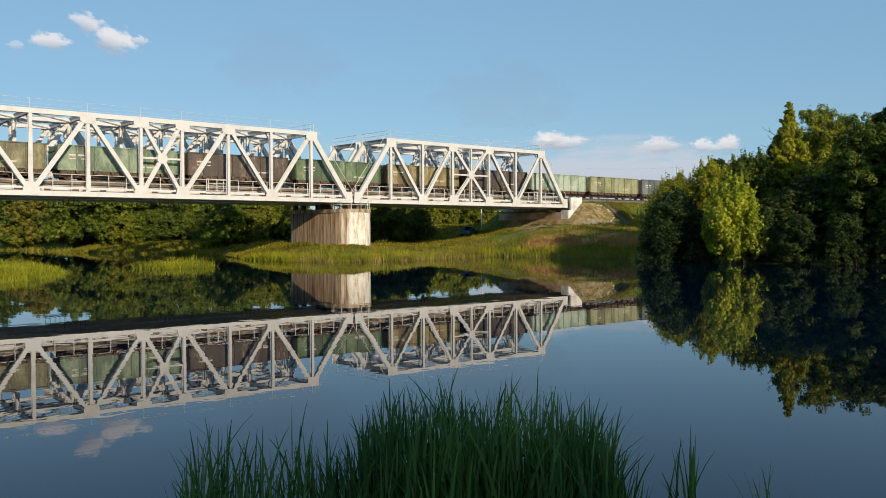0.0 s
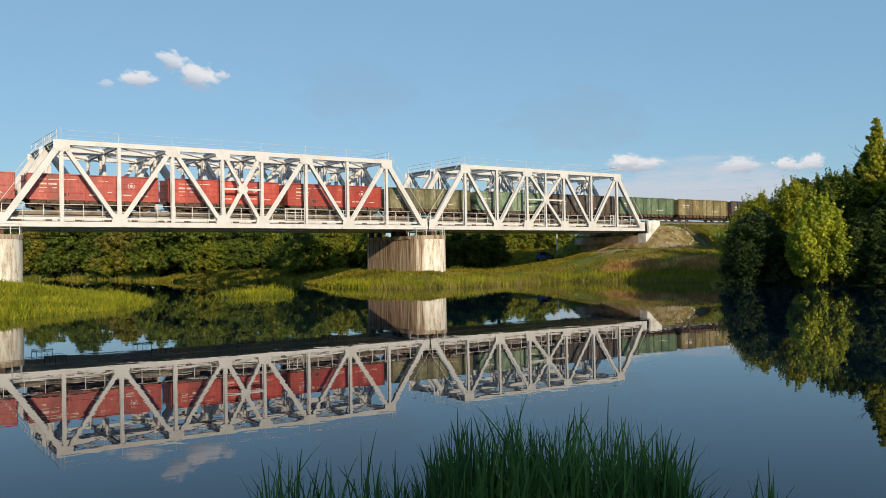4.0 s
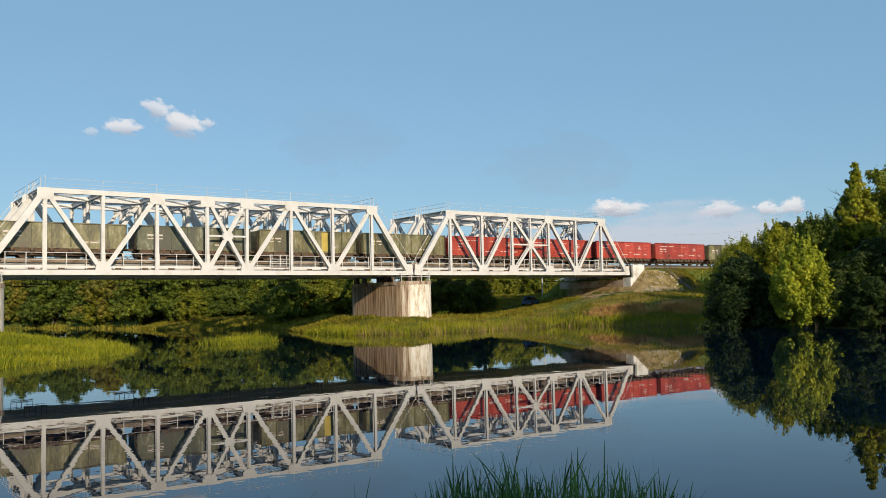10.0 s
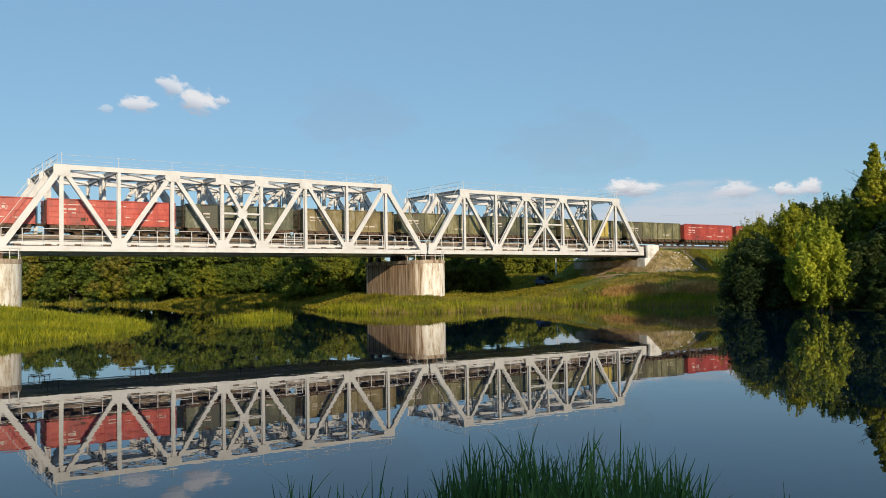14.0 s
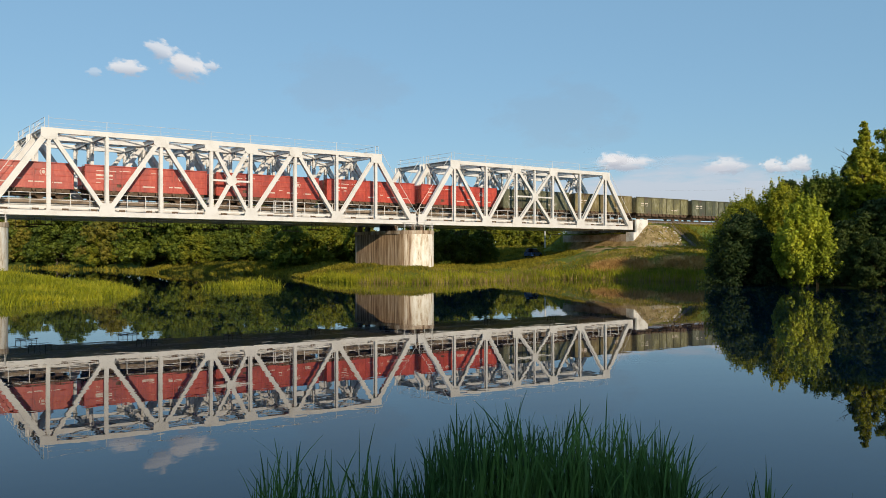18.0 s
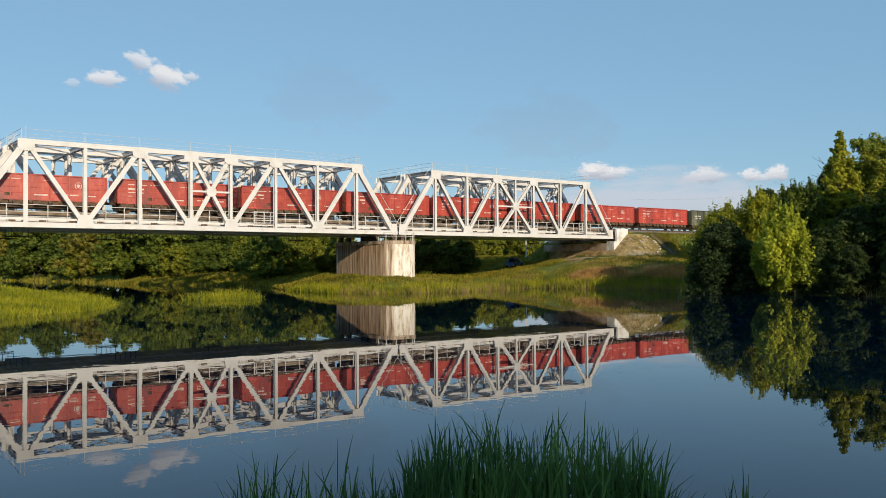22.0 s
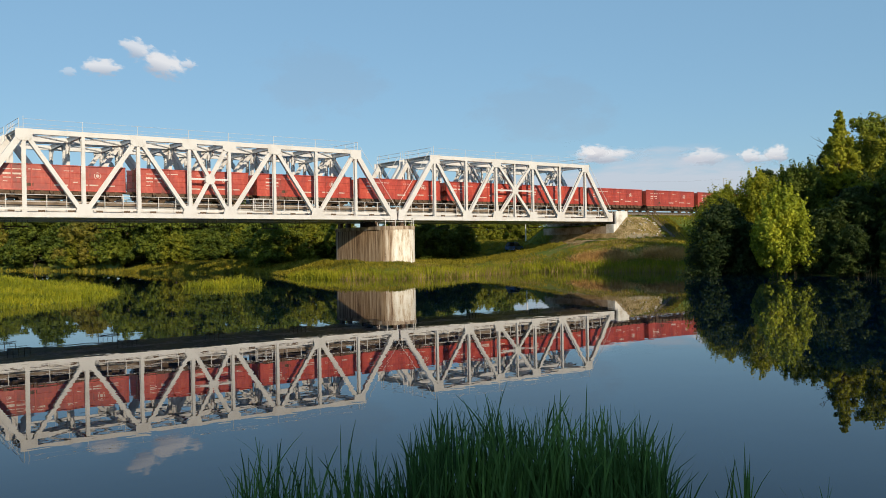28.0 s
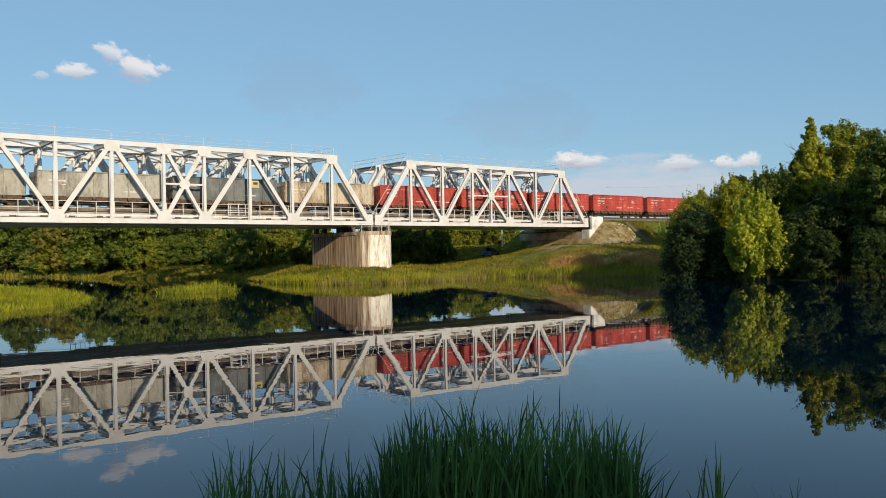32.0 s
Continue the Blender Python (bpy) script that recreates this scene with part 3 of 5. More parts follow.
# ---- the goods train ----
PITCH = 13.92
BODY = {
    "red": [(0.34, 0.032, 0.016), (0.43, 0.044, 0.021), (0.5, 0.085, 0.048)],
    "olive": [(0.10, 0.09, 0.035), (0.16, 0.145, 0.055), (0.21, 0.19, 0.09)],
    "dark_olive": [(0.055, 0.06, 0.03), (0.085, 0.09, 0.045), (0.12, 0.12, 0.06)],
    "ochre": [(0.15, 0.11, 0.035), (0.21, 0.16, 0.05), (0.25, 0.2, 0.09)],
    "brown": [(0.045, 0.028, 0.018), (0.075, 0.048, 0.03), (0.105, 0.07, 0.045)],
    "green": [(0.11, 0.17, 0.10), (0.17, 0.25, 0.15), (0.25, 0.31, 0.2)],
    "deep_green": [(0.06, 0.10, 0.045), (0.095, 0.15, 0.065), (0.14, 0.18, 0.09)],
    "grey": [(0.22, 0.205, 0.165), (0.33, 0.31, 0.26), (0.41, 0.39, 0.33)],
    "slate": [(0.075, 0.085, 0.08), (0.11, 0.125, 0.12), (0.16, 0.17, 0.16)],
    "pale_green": [(0.25, 0.31, 0.22), (0.33, 0.4, 0.3), (0.4, 0.45, 0.36)],
    "pale_olive": [(0.24, 0.24, 0.11), (0.32, 0.32, 0.16), (0.38, 0.38, 0.22)],
    "tan": [(0.27, 0.2, 0.128), (0.41, 0.33, 0.225), (0.53, 0.445, 0.32)],
}
WORD = {"red": "red", "olive": "faded olive-green", "dark_olive": "dark olive-green", "ochre": "dusty ochre", "brown": "rusty brown", "green": "faded pale green", "deep_green": "deep green", "grey": "dull grey", "slate": "dark slate-grey", "tan": "dusty tan", "pale_green": "bleached pale green", "pale_olive": "bleached pale olive"}


def bars(rows, y):
    bm = bmesh.new()
    for x, z, w, h in rows:
        box(bm, x, y - 0.004, z, x + w, y + 0.004, z + h * 0.8)
    return bm


def wagon(color, patch=False):
    """A four-axle open goods wagon with its rail contact at z = 0, its middle at the origin."""
    rng = random.Random(color + str(patch))
    tone = BODY[color]
    if color == "red":
        tone = [(0.19, 0.03, 0.018)] + tone
    elif color in ("grey", "slate", "tan"):
        tone = [tuple(0.6 * c + 0.01 for c in tone[0])] + tone + [tuple(0.8 * c + 0.08 for c in tone[2])]
    else:
        tone = [(0.085, 0.048, 0.028), tuple(0.55 * c + 0.02 for c in tone[0])] + tone + [tuple(0.6 * c + 0.16 for c in tone[2])]
    paint = mat(color + "_wagon_paint", tone, 0.48 if color == "red" else 0.58, 0, 0.8, stretch=(1.0, 1.0, 0.4), bump=0.12, fine=6, rand=0.15, spec=1.0)
    ink = mat(color + "_lettering", [(0.5, 0.4, 0.36), (0.72, 0.66, 0.6)], 0.75, 0, 5.0)
    root = thing("gondola_wagon", WORD[color] + " steel open-top goods wagon rolling on the bridge track", "freight wagon", group="wagons of the goods train")
    L, zb, zt, hw = 6.42, 1.14, 3.61, 1.5
    for s in (-1, 1):
        y = s * hw
        part("side_wall", cube(-L, min(y, y - s * 0.06), zb, L, max(y, y - s * 0.06), zt - 0.12), paint, root)
        part("top_rail", cube(-L - 0.03, y - 0.09, zt - 0.12, L + 0.03, y + 0.09, zt, bevel=0.02), paint, root)
        part("sill", cube(-L - 0.03, y - 0.07, zb - 0.16, L + 0.03, y + 0.07, zb, bevel=0.02), paint, root)
        for z in (1.75, 2.3, 2.85) if color == "red" else ():
            part("pressed_rib", prism(bmesh.new(), [(-0.06, 0.0), (0.06, 0.0), (0.03, 0.016), (-0.03, 0.016)], (-L + 0.02, y, z), (L - 0.02, y, z), (0, s, 0)), paint, root)
        me = None
        deep = 0.035 if color == "red" else 0.1
        for i in range(8):
            x = -L + 0.1 + i * (2 * L - 0.2) / 7
            if me is None:
                r = part("rib", cube(-0.07, 0, zb, 0.07, deep, zt - 0.12, bevel=0.015), paint, root)
                me = r.data
            else:
                r = share("rib", me, None, root)
            r.matrix_basis = pose(x, y, 0, 0, 0, 0 if s > 0 else 180)
        me = None
        for i in range(7):
            if me is None:
                r = part("hatch", cube(-0.7, -0.04, -0.42, 0.7, 0.04, 0.0, bevel=0.03), DARK_STEEL, root)
                me = r.data
            else:
                r = share("hatch", me, None, root)
            r.location = (-5.4 + 1.8 * i, s * (hw - 0.05), zb - 0.17)
        latch = None
        for i in range(13 if s < 0 else 0):
            if latch is None:
                r = part("door_latch", prism(bmesh.new(), [(-0.2, 0.0), (0.2, 0.0), (0.07, -0.34), (-0.07, -0.34)], (0, -0.1, 0), (0, 0.06, 0), (0, 0, 1)), DARK_STEEL, root)
                latch = r.data
            else:
                r = share("door_latch", latch, None, root)
            r.location = (-5.4 + 0.9 * i, s * (hw + 0.02), zb - 0.15)
        if s < 0:
            q = s * (hw + 0.004)
            rows = [(-5.3, 3.0, 2.3, 0.1), (-5.3, 2.5, 1.9, 0.22), (-5.3, 2.16, 0.9, 0.12), (-4.1, 2.16, 0.5, 0.12), (-5.3, 1.75, 0.5, 0.14), (-3.0, 3.05, 1.4, 0.09), (-0.6, 1.5, 1.5, 0.18), (1.2, 1.85, 0.5, 0.12), (2.2, 1.58, 1.7, 0.2), (4.4, 1.55, 1.1, 0.16), (0.3, 3.0, 1.1, 0.08)]
            if color != "red":
                rows = rows[1:4] + rows[8:9]
            for x, z, w, h in [(x, z, w * 0.85, h * 0.95) for x, z, w, h in rows]:
                part("lettering", bars([(x, z, w, h)], q), ink, root, "white stencilled lettering")
        if color == "red":
            bm = bmesh.new()
            k = 28
            ring = [[bm.verts.new((3.6 * (1 if s < 0 else -1) + r * math.cos(2 * math.pi * i / k), s * (hw + 0.006), 2.62 + r * math.sin(2 * math.pi * i / k))) for i in range(k)] for r in (0.36, 0.29, 0.17)]
            for i in range(k):
                bm.faces.new((ring[0][i], ring[0][(i + 1) % k], ring[1][(i + 1) % k], ring[1][i]))
            bm.faces.new(ring[2])
            part("emblem", bm, ink, root, "round white emblem")
            part("data_plate", cube(-2.9 * (1 if s < 0 else -1) - 0.35, s * hw - 0.012, 1.4, -2.9 * (1 if s < 0 else -1) + 0.35, s * hw + 0.012, 1.75), DARK_STEEL, root)
        if color == "slate" and s < 0:
            sign = part("sign_plate", cube(3.1, -hw - 0.03, 2.62, 4.05, -hw - 0.004, 3.42), mat("pale_yellow_sign", [(0.5, 0.42, 0.2), (0.6, 0.52, 0.28)], 0.7), root, "pale yellow sign plate")
            part("sign_mark", cube(3.3, -hw - 0.036, 2.95, 3.86, -hw - 0.031, 3.25), DARK_STEEL, sign)
        if patch and s < 0:
            part("patch_panel", cube(1.7, -hw - 0.02, zb + 0.05, 3.4, -hw - 0.002, zt - 0.14), mat("yellow_patch", [(0.4, 0.3, 0.06), (0.55, 0.43, 0.1)], 0.7), root, "yellow painted panel")
    for s in (-1, 1):
        x = s * L
        part("end_wall", cube(min(x, x - s * 0.06), -hw + 0.065, zb, max(x, x - s * 0.06), hw - 0.065, zt - 0.124), paint, root)
        for z in (1.6, 2.3, 3.0):
            part("end_rib", cube(min(x, x + s * 0.07), -hw + 0.1, z - 0.06, max(x, x + s * 0.07), hw - 0.1, z + 0.06, bevel=0.01), paint, root)
        part("coupler", cube(min(x, x + s * 0.53), -0.16, 0.9, max(x, x + s * 0.53), 0.16, 1.16, bevel=0.04), DARK_STEEL, root)
        part("ladder", tube(tube(bmesh.new(), [(x + s * 0.1, -1.2, 1.0), (x + s * 0.1, -1.2, 3.6)], 0.02, 4), [(x + s * 0.1, -0.85, 1.0), (x + s * 0.1, -0.85, 3.6)], 0.02, 4), DARK_STEEL, root)
        bx = s * 4.33
        bog = part("bogie", cube(bx - 1.15, -1.02, 0.35, bx + 1.15, -0.86, 0.62, bevel=0.05), DARK_STEEL, root)
        part("side_frame", cube(bx - 1.15, 0.86, 0.35, bx + 1.15, 1.02, 0.62, bevel=0.05), DARK_STEEL, bog)
        part("bolster", cube(bx - 0.25, -1.05, 0.5, bx + 0.25, 1.05, 0.9, bevel=0.04), DARK_STEEL, bog)
        for wx in (bx - 0.925, bx + 0.925):
            for y in (-0.79, 0.79):
                bm = bmesh.new()
                bmesh.ops.create_cone(bm, cap_ends=True, segments=20, radius1=0.475, radius2=0.475, depth=0.13, matrix=pose(wx, y, 0.475, 90))
                part("wheel", bm, DARK_STEEL, bog)
            part("axle", tube(bmesh.new(), [(wx, -0.72, 0.475), (wx, 0.72, 0.475)], 0.08, 8), DARK_STEEL, bog)
    part("floor", cube(-L + 0.062, -hw + 0.065, zb - 0.1, L - 0.062, hw - 0.065, zb), DARK_STEEL, root)
    part("centre_sill", cube(-L, -0.25, 0.8, L, 0.25, zb - 0.104), DARK_STEEL, root)
    part("brake_tank", cube(-1.2, -0.9, 0.5, -0.2, -0.5, 0.98, bevel=0.1), DARK_STEEL, root)
    for x in (-2.2, 1.1):
        part("brake_rigging", cube(x - 0.5, -1.0, 0.45, x + 0.6, 0.7, 0.8, bevel=0.06), DARK_STEEL, root)
    part("hopper_floor", prism(bmesh.new(), [(-1.3, 0.0), (1.3, 0.0), (0.9, -0.74), (-0.9, -0.74)], (-L + 0.3, 0, zb - 0.106), (L - 0.3, 0, zb - 0.106), (0, 0, 1)), DARK_STEEL, root)
    return root


ORDER = ["slate", "pale_olive", "pale_green", "brown", "ochre", "deep_green", "brown", "green", "olive"] + ["red"] * 4 + ["olive", "patched", "dark_olive", "olive", "ochre", "dark_olive"] + ["red"] * 13 + ["tan", "slate", "grey", "grey", "slate", "olive"]
WAGONS = []


def build_train():
    made = {}
    for i, c in enumerate(ORDER):
        k = i - 9
        if c in made:
            w = copy_thing(made[c], Matrix())
        else:
            w = made[c] = wagon("olive" if c == "patched" else c, c == "patched")
        WAGONS.append((k, w))


# seconds and place of the front of the first red wagon
TRAIN = [(0, 12.8), (3, 46.0), (6, 79.5), (9, 113.6), (11, 136.4), (13, 158.9), (15, 181.9), (19, 228.6), (23, 275.9), (26, 311.6), (29, 347.8), (32, 384.3)]

# ---- plants ----
def crown_mesh(name, seed, clumps, leaf, count, upright=0.78):
    """Leaves on the skins of many separate clumps (x, y, z, radius), dense outside, thin inside, with stray shoots."""
    rng = np.random.default_rng(seed)
    C = np.array(clumps)
    share_of = C[:, 3] ** 2
    pick = rng.choice(len(C), count, p=share_of / share_of.sum())
    L = C[pick]
    d = rng.normal(size=(count, 3))
    d /= np.linalg.norm(d, axis=1)[:, None]
    ph = pick * 1.7
    bumpy = 1 + 0.2 * np.sin(4.1 * d[:, 0] + ph) * np.sin(3.7 * d[:, 1] + 2 * ph) + 0.14 * np.sin(9 * d[:, 2] + 6 * d[:, 0] + ph)
    r = bumpy * (1.02 - 0.3 * rng.random(count) ** 2)
    stray = rng.random(count) < 0.07
    r = np.where(stray, r * (1.05 + 0.4 * rng.random(count)), r)
    squash = np.array([1.0, 1.0, upright])
    c = L[:, :3] + d * squash * (L[:, 3] * r)[:, None]
    # young shoots rise above the clumps in a few narrow tufts
    lift = np.maximum(0, np.sin(7.3 * d[:, 0] + 2.1 * ph) * np.sin(6.1 * d[:, 1] + ph)) ** 2 * np.maximum(0, d[:, 2])
    c[:, 2] += lift * L[:, 3] * 0.7 * rng.random(count)
    nrm = d * 0.95 + rng.normal(size=(count, 3)) * 0.24 + np.array([0, 0, 0.15])
    nrm /= np.linalg.norm(nrm, axis=1)[:, None]
    a = np.cross(nrm, rng.normal(size=(count, 3)))
    a /= np.linalg.norm(a, axis=1)[:, None]
    b = np.cross(nrm, a)
    s = leaf * (0.55 + 0.95 * rng.random(count))[:, None]
    k = 0.45 + 0.3 * rng.random(count)[:, None]
    V = np.stack([c - a * s, c - b * s * k + nrm * s * 0.18, c + a * s, c + b * s * k + nrm * s * 0.18], 1).reshape(-1, 3)
    return from_quads(name, V, np.arange(count * 4).reshape(-1, 4))


def limb(bm, a, b, r0, r1, rng, n=6, segs=4):
    a, b = Vector(a), Vector(b)
    pts = []
    for i in range(segs + 1):
        t = i / segs
        pts.append(a.lerp(b, t) + Vector((rng.uniform(-1, 1), rng.uniform(-1, 1), 0)) * 0.04 * (b - a).length * (0 < i < segs))
    rings = []
    for i, p in enumerate(pts):
        r = r0 + (r1 - r0) * i / segs
        ax = (pts[min(i + 1, segs)] - pts[max(i - 1, 0)]).normalized()
        u = ax.cross(Vector((0.3, 0.9, 0.1))).normalized()
        v = ax.cross(u)
        rings.append([bm.verts.new(p + (u * math.cos(2 * math.pi * j / n) + v * math.sin(2 * math.pi * j / n)) * r) for j in range(n)])
    for p, q in zip(rings, rings[1:]):
        for j in range(n):
            bm.faces.new((p[j], p[(j + 1) % n], q[(j + 1) % n], q[j]))
    bm.faces.new(rings[-1])


def tree(name, label, seed, height, width, low, leaf, count, material, shape="round", category="tree", group="", n=46, tuft=9, upright=0.78):
    """A tapered trunk with limbs and a crown of many leaf clumps; stands at the origin. low: where the crown begins."""
    rng = random.Random(seed)
    root = thing(name, label, category, group=group)
    bm = bmesh.new()
    limb(bm, (0, 0, -0.4), (0.03 * width, 0, height * 0.85), 0.018 * height + 0.03, 0.03, rng, 8, 6)
    clumps = []
    for i in range(n):
        t = (i + 0.5) / n
        if shape == "cone":
            reach = width * 0.5 * (1.03 - t) ** 0.85
        elif shape == "bush":
            reach = width * 0.5 * math.sqrt(max(0.04, 1 - (t * 0.98) ** 2.4))
        else:
            reach = width * 0.5 * (0.5 + 0.5 * math.sin(math.pi * (0.12 + 0.76 * t)))
        a = 2.39996 * i + rng.uniform(-0.5, 0.5)
        s = width * rng.uniform(0.075, 0.155) * (1.0 if shape != "cone" else 0.85 - 0.6 * t)
        out = max(0.0, reach * rng.uniform(0.72, 1.08) - s * 0.7)
        z = low + s * 0.5 + (height - low - 1.2 * s) * t + rng.uniform(-0.04, 0.04) * height
        p = (out * math.cos(a), out * math.sin(a), z)
        clumps.append((*p, s))
        if i % 2 == 0:
            limb(bm, (0, 0, max(0.2, z * 0.8 - 0.3)), p, 0.01 * height * (1.15 - t), 0.015, rng, 5, 3)
        if i % 3 == 0:
            clumps.append((out * 0.45 * math.cos(a + 1), out * 0.45 * math.sin(a + 1), z, s * 1.15))
    clumps.append((0, 0, height - width * 0.1, width * (0.09 if shape != "cone" else 0.035)))
    if shape == "cone":
        clumps += [(rng.uniform(-0.3, 0.3), rng.uniform(-0.3, 0.3), height * (0.7 + 0.055 * i), width * (0.135 - 0.024 * i)) for i in range(6)]
    tufts = []
    for x, y, z, s in clumps:
        tufts.append((x, y, z, s * 0.62))
        for i in range(tuft):
            d = Vector((rng.gauss(0, 1), rng.gauss(0, 1), rng.gauss(0.25, 0.9))).normalized()
            f = rng.uniform(0.7, 1.12)
            tufts.append((x + d.x * s * f, y + d.y * s * f, z + d.z * s * f * 0.9, s * rng.uniform(0.22, 0.46)))
    if upright > 1:
        # leafy young shoots standing out of the crown
        for x, y, z, s in clumps:
            out = Vector((x, y, 0.35 * (z - low)))
            d = (out.normalized() * 0.7 + Vector((rng.uniform(-0.4, 0.4), rng.uniform(-0.4, 0.4), rng.uniform(0.5, 1.3)))).normalized()
            reach = rng.uniform(0.5, 1.35)
            for j in range(5):
                q = Vector((x, y, z)) + d * (s * 0.9 + reach * j / 4)
                tufts.append((*q, 0.26 - 0.04 * j))
    clumps = tufts
    part("trunk", bm, BARK, root)
    share("crown", crown_mesh("crown", seed, clumps, leaf, count, upright), material, root)
    return root


def stand(ob, x, y, turn=0, size=1.0, sink=0.0):
    ob.matrix_basis = pose(x, y, gz(x, y) - sink, 0, 0, turn) @ Matrix.Scale(size, 4)
    return ob


def again(ob, x, y, turn=0, size=1.0):
    c = copy_thing(ob, Matrix())
    return stand(c, x, y, turn, size)


def blades(name, bases, seed, h0, h1, w0, w1, lean, segs=3, droop=0.25):
    """Tapering bent blades, one from each base (x, y, z, scale)."""
    rng = np.random.default_rng(seed)
    n = len(bases)
    B = np.asarray(bases, float)
    h = (h0 + (h1 - h0) * rng.random(n)) * B[:, 3]
    w = w0 + (w1 - w0) * rng.random(n)
    az = rng.random(n) * 2 * np.pi
    tilt = np.abs(rng.normal(size=n)) * lean
    face = rng.random(n) * np.pi
    V = np.zeros((n, segs + 1, 2, 3))
    for i in range(segs + 1):
        t = i / segs
        out = h * (tilt * t + droop * tilt * 3 * t ** 3)
        cx, cy = B[:, 0] + out * np.cos(az), B[:, 1] + out * np.sin(az)
        cz = B[:, 2] + h * t * np.cos(tilt * 0.8)
        half = w * 0.5 * (1 - t ** 2.2) + 0.0015
        for k, s in enumerate((-1, 1)):
            V[:, i, k] = np.stack([cx + s * half * np.cos(face), cy + s * half * np.sin(face), cz], 1)
    base = np.arange(n)[:, None] * (2 * (segs + 1)) + 2 * np.arange(segs)[None, :]
    base = base.ravel()
    F = np.stack([base, base + 1, base + 3, base + 2], 1)
    return from_quads(name, V.reshape(-1, 3), F)


def scatter(n, seed, x0, x1, y0, y1, keep):
    rng = np.random.default_rng(seed)
    x, y = x0 + (x1 - x0) * rng.random(n), y0 + (y1 - y0) * rng.random(n)
    d = signed(x, y, LAND)
    k = keep(x, y, d, rng)
    return x[k], y[k], d[k], rng


def build_reeds():
    # the tall clump at the camera's feet: stalks with several leaves each
    def clump(name, label, centre, along, across, n, tall, seed):
        rng = np.random.default_rng(seed)
        ux, uy = 0.76, -0.65
        a, b = rng.uniform(-1, 1, n) * along, rng.normal(size=n) * across
        x, y = centre[0] + a * ux - b * uy, centre[1] + a * uy + b * ux
        env = 1 - 0.34 * (np.abs(a) / along) ** 7
        top = tall * env * rng.uniform(0.78, 1.02, n) * (1 + 0.045 * np.sin(a * 14 + 1.3 * np.sin(a * 31)))
        z0 = np.maximum(ground_z(x, y), -0.25)
        stems = np.stack([x, y, z0, top], 1)
        me1 = blades(name, np.column_stack([x, y, z0, (top - z0)]), seed, 0.92, 1.0, 0.010, 0.016, 0.05, 4)
        lv = []
        for (sx, sy, sz, st) in stems:
            for k in range(8):
                t = 0.22 + 0.75 * (k + rng.random()) / 8
                lv.append((sx + rng.normal() * 0.02, sy + rng.normal() * 0.02, sz + (st - sz) * t, 0.32 + 0.55 * (1 - abs(t - 0.6))))
        me2 = blades(name, lv, seed + 1, 0.5, 0.78, 0.011, 0.023, 0.2, 5, 0.2)
        root = thing(name, label, "reeds", kind="stuff")
        share("stalks", me1, REED, root)
        share("leaves", me2, REED, root)
    clump("near_reeds", "dark green reed clump standing at the near water's edge", (4.68, -85.92), 1.12, 0.3, 460, 1.57, 11)
    clump("low_reeds", "thin low reeds at the near water's edge", (3.31, -84.77), 0.68, 0.24, 80, 1.3, 12)
    clump("stray_reeds", "a few stray reed stems in the water", (5.85, -87.0), 0.08, 0.05, 5, 1.3, 13)
    clump("stray_reeds", "a few stray reed stems in the water", (6.12, -87.5), 0.04, 0.03, 2, 1.02, 14)

    def belt(name, label, n, seed, area, keep, h, w, lean, material):
        x, y, d, r = scatter(n, seed, *area, keep)
        z = np.maximum(ground_z(x, y), -0.3) - 0.05
        s = 0.75 + 0.5 * r.random(len(x))
        s *= 1 + 0.35 * np.sin(x * 0.55 + 2 * np.sin(y * 0.31)) * np.sin(y * 0.47)
        tagged(share(name, blades(name, np.stack([x, y, z, s], 1), seed, *h, *w, lean), material), label, "reeds", kind="stuff")
    belt("shore_reeds", "sunlit green reeds along the far shore", 130000, 21, (40, 90, -32, 6), lambda x, y, d, r: (d > -0.9) & (d < 2.6) & (r.random(len(x)) < 0.85), (0.5, 1.1), (0.04, 0.09), 0.16, REED_SUN)
    belt("dry_stems", "dry straw-coloured reed stems at the waterline", 26000, 22, (42, 90, -32, -8), lambda x, y, d, r: (d > -1.2) & (d < 0.4), (0.5, 1.1), (0.03, 0.06), 0.15, REED_DRY)
    belt("bank_grass", "long green grass on the river bank", 270000, 23, (44, 128, -28, 24), lambda x, y, d, r: (d > 2.2) & (r.random(len(x)) < 0.75) & ~((x > 102) & (x < 112.2) & (y < -0.2) & (y > -6.5)) & ~((np.abs(y + 4.0 + 0.6 + 0.35 * np.sin(x * 0.2)) < 1.6) & (x > 84)) & ~((x - 0.75 * (y + 4) > 89.5) & (y > -5.0) & (x < 104)) & ~((((x - 85.4) * 0.345 - (y + 14) * 0.94) / 5.2) ** 2 + (((x - 85.4) * 0.94 + (y + 14) * 0.345) / 2.9) ** 2 < 0.3 + 0.7 * r.random(len(x))), (0.12, 0.36), (0.05, 0.12), 0.45, GRASS)
    belt("dry_grass", "sparse brown dry grass among the green of the bank", 30000, 29, (58, 104, -20, -4), lambda x, y, d, r: (d > 2.0) & (np.sin(0.42 * x + 1.5 * np.sin(0.6 * y)) * np.sin(0.8 * y + 0.3 * x) > 0.15) & (r.random(len(x)) < 0.7), (0.14, 0.4), (0.04, 0.09), 0.6, REED_DRY)
    belt("marsh_reeds", "bright green reed bed round the pier foot", 150000, 24, (-14, 25, -40, 34), lambda x, y, d, r: (d > -0.8) & (r.random(len(x)) < 0.8), (0.3, 0.62), (0.05, 0.11), 0.35, REED_SUN)
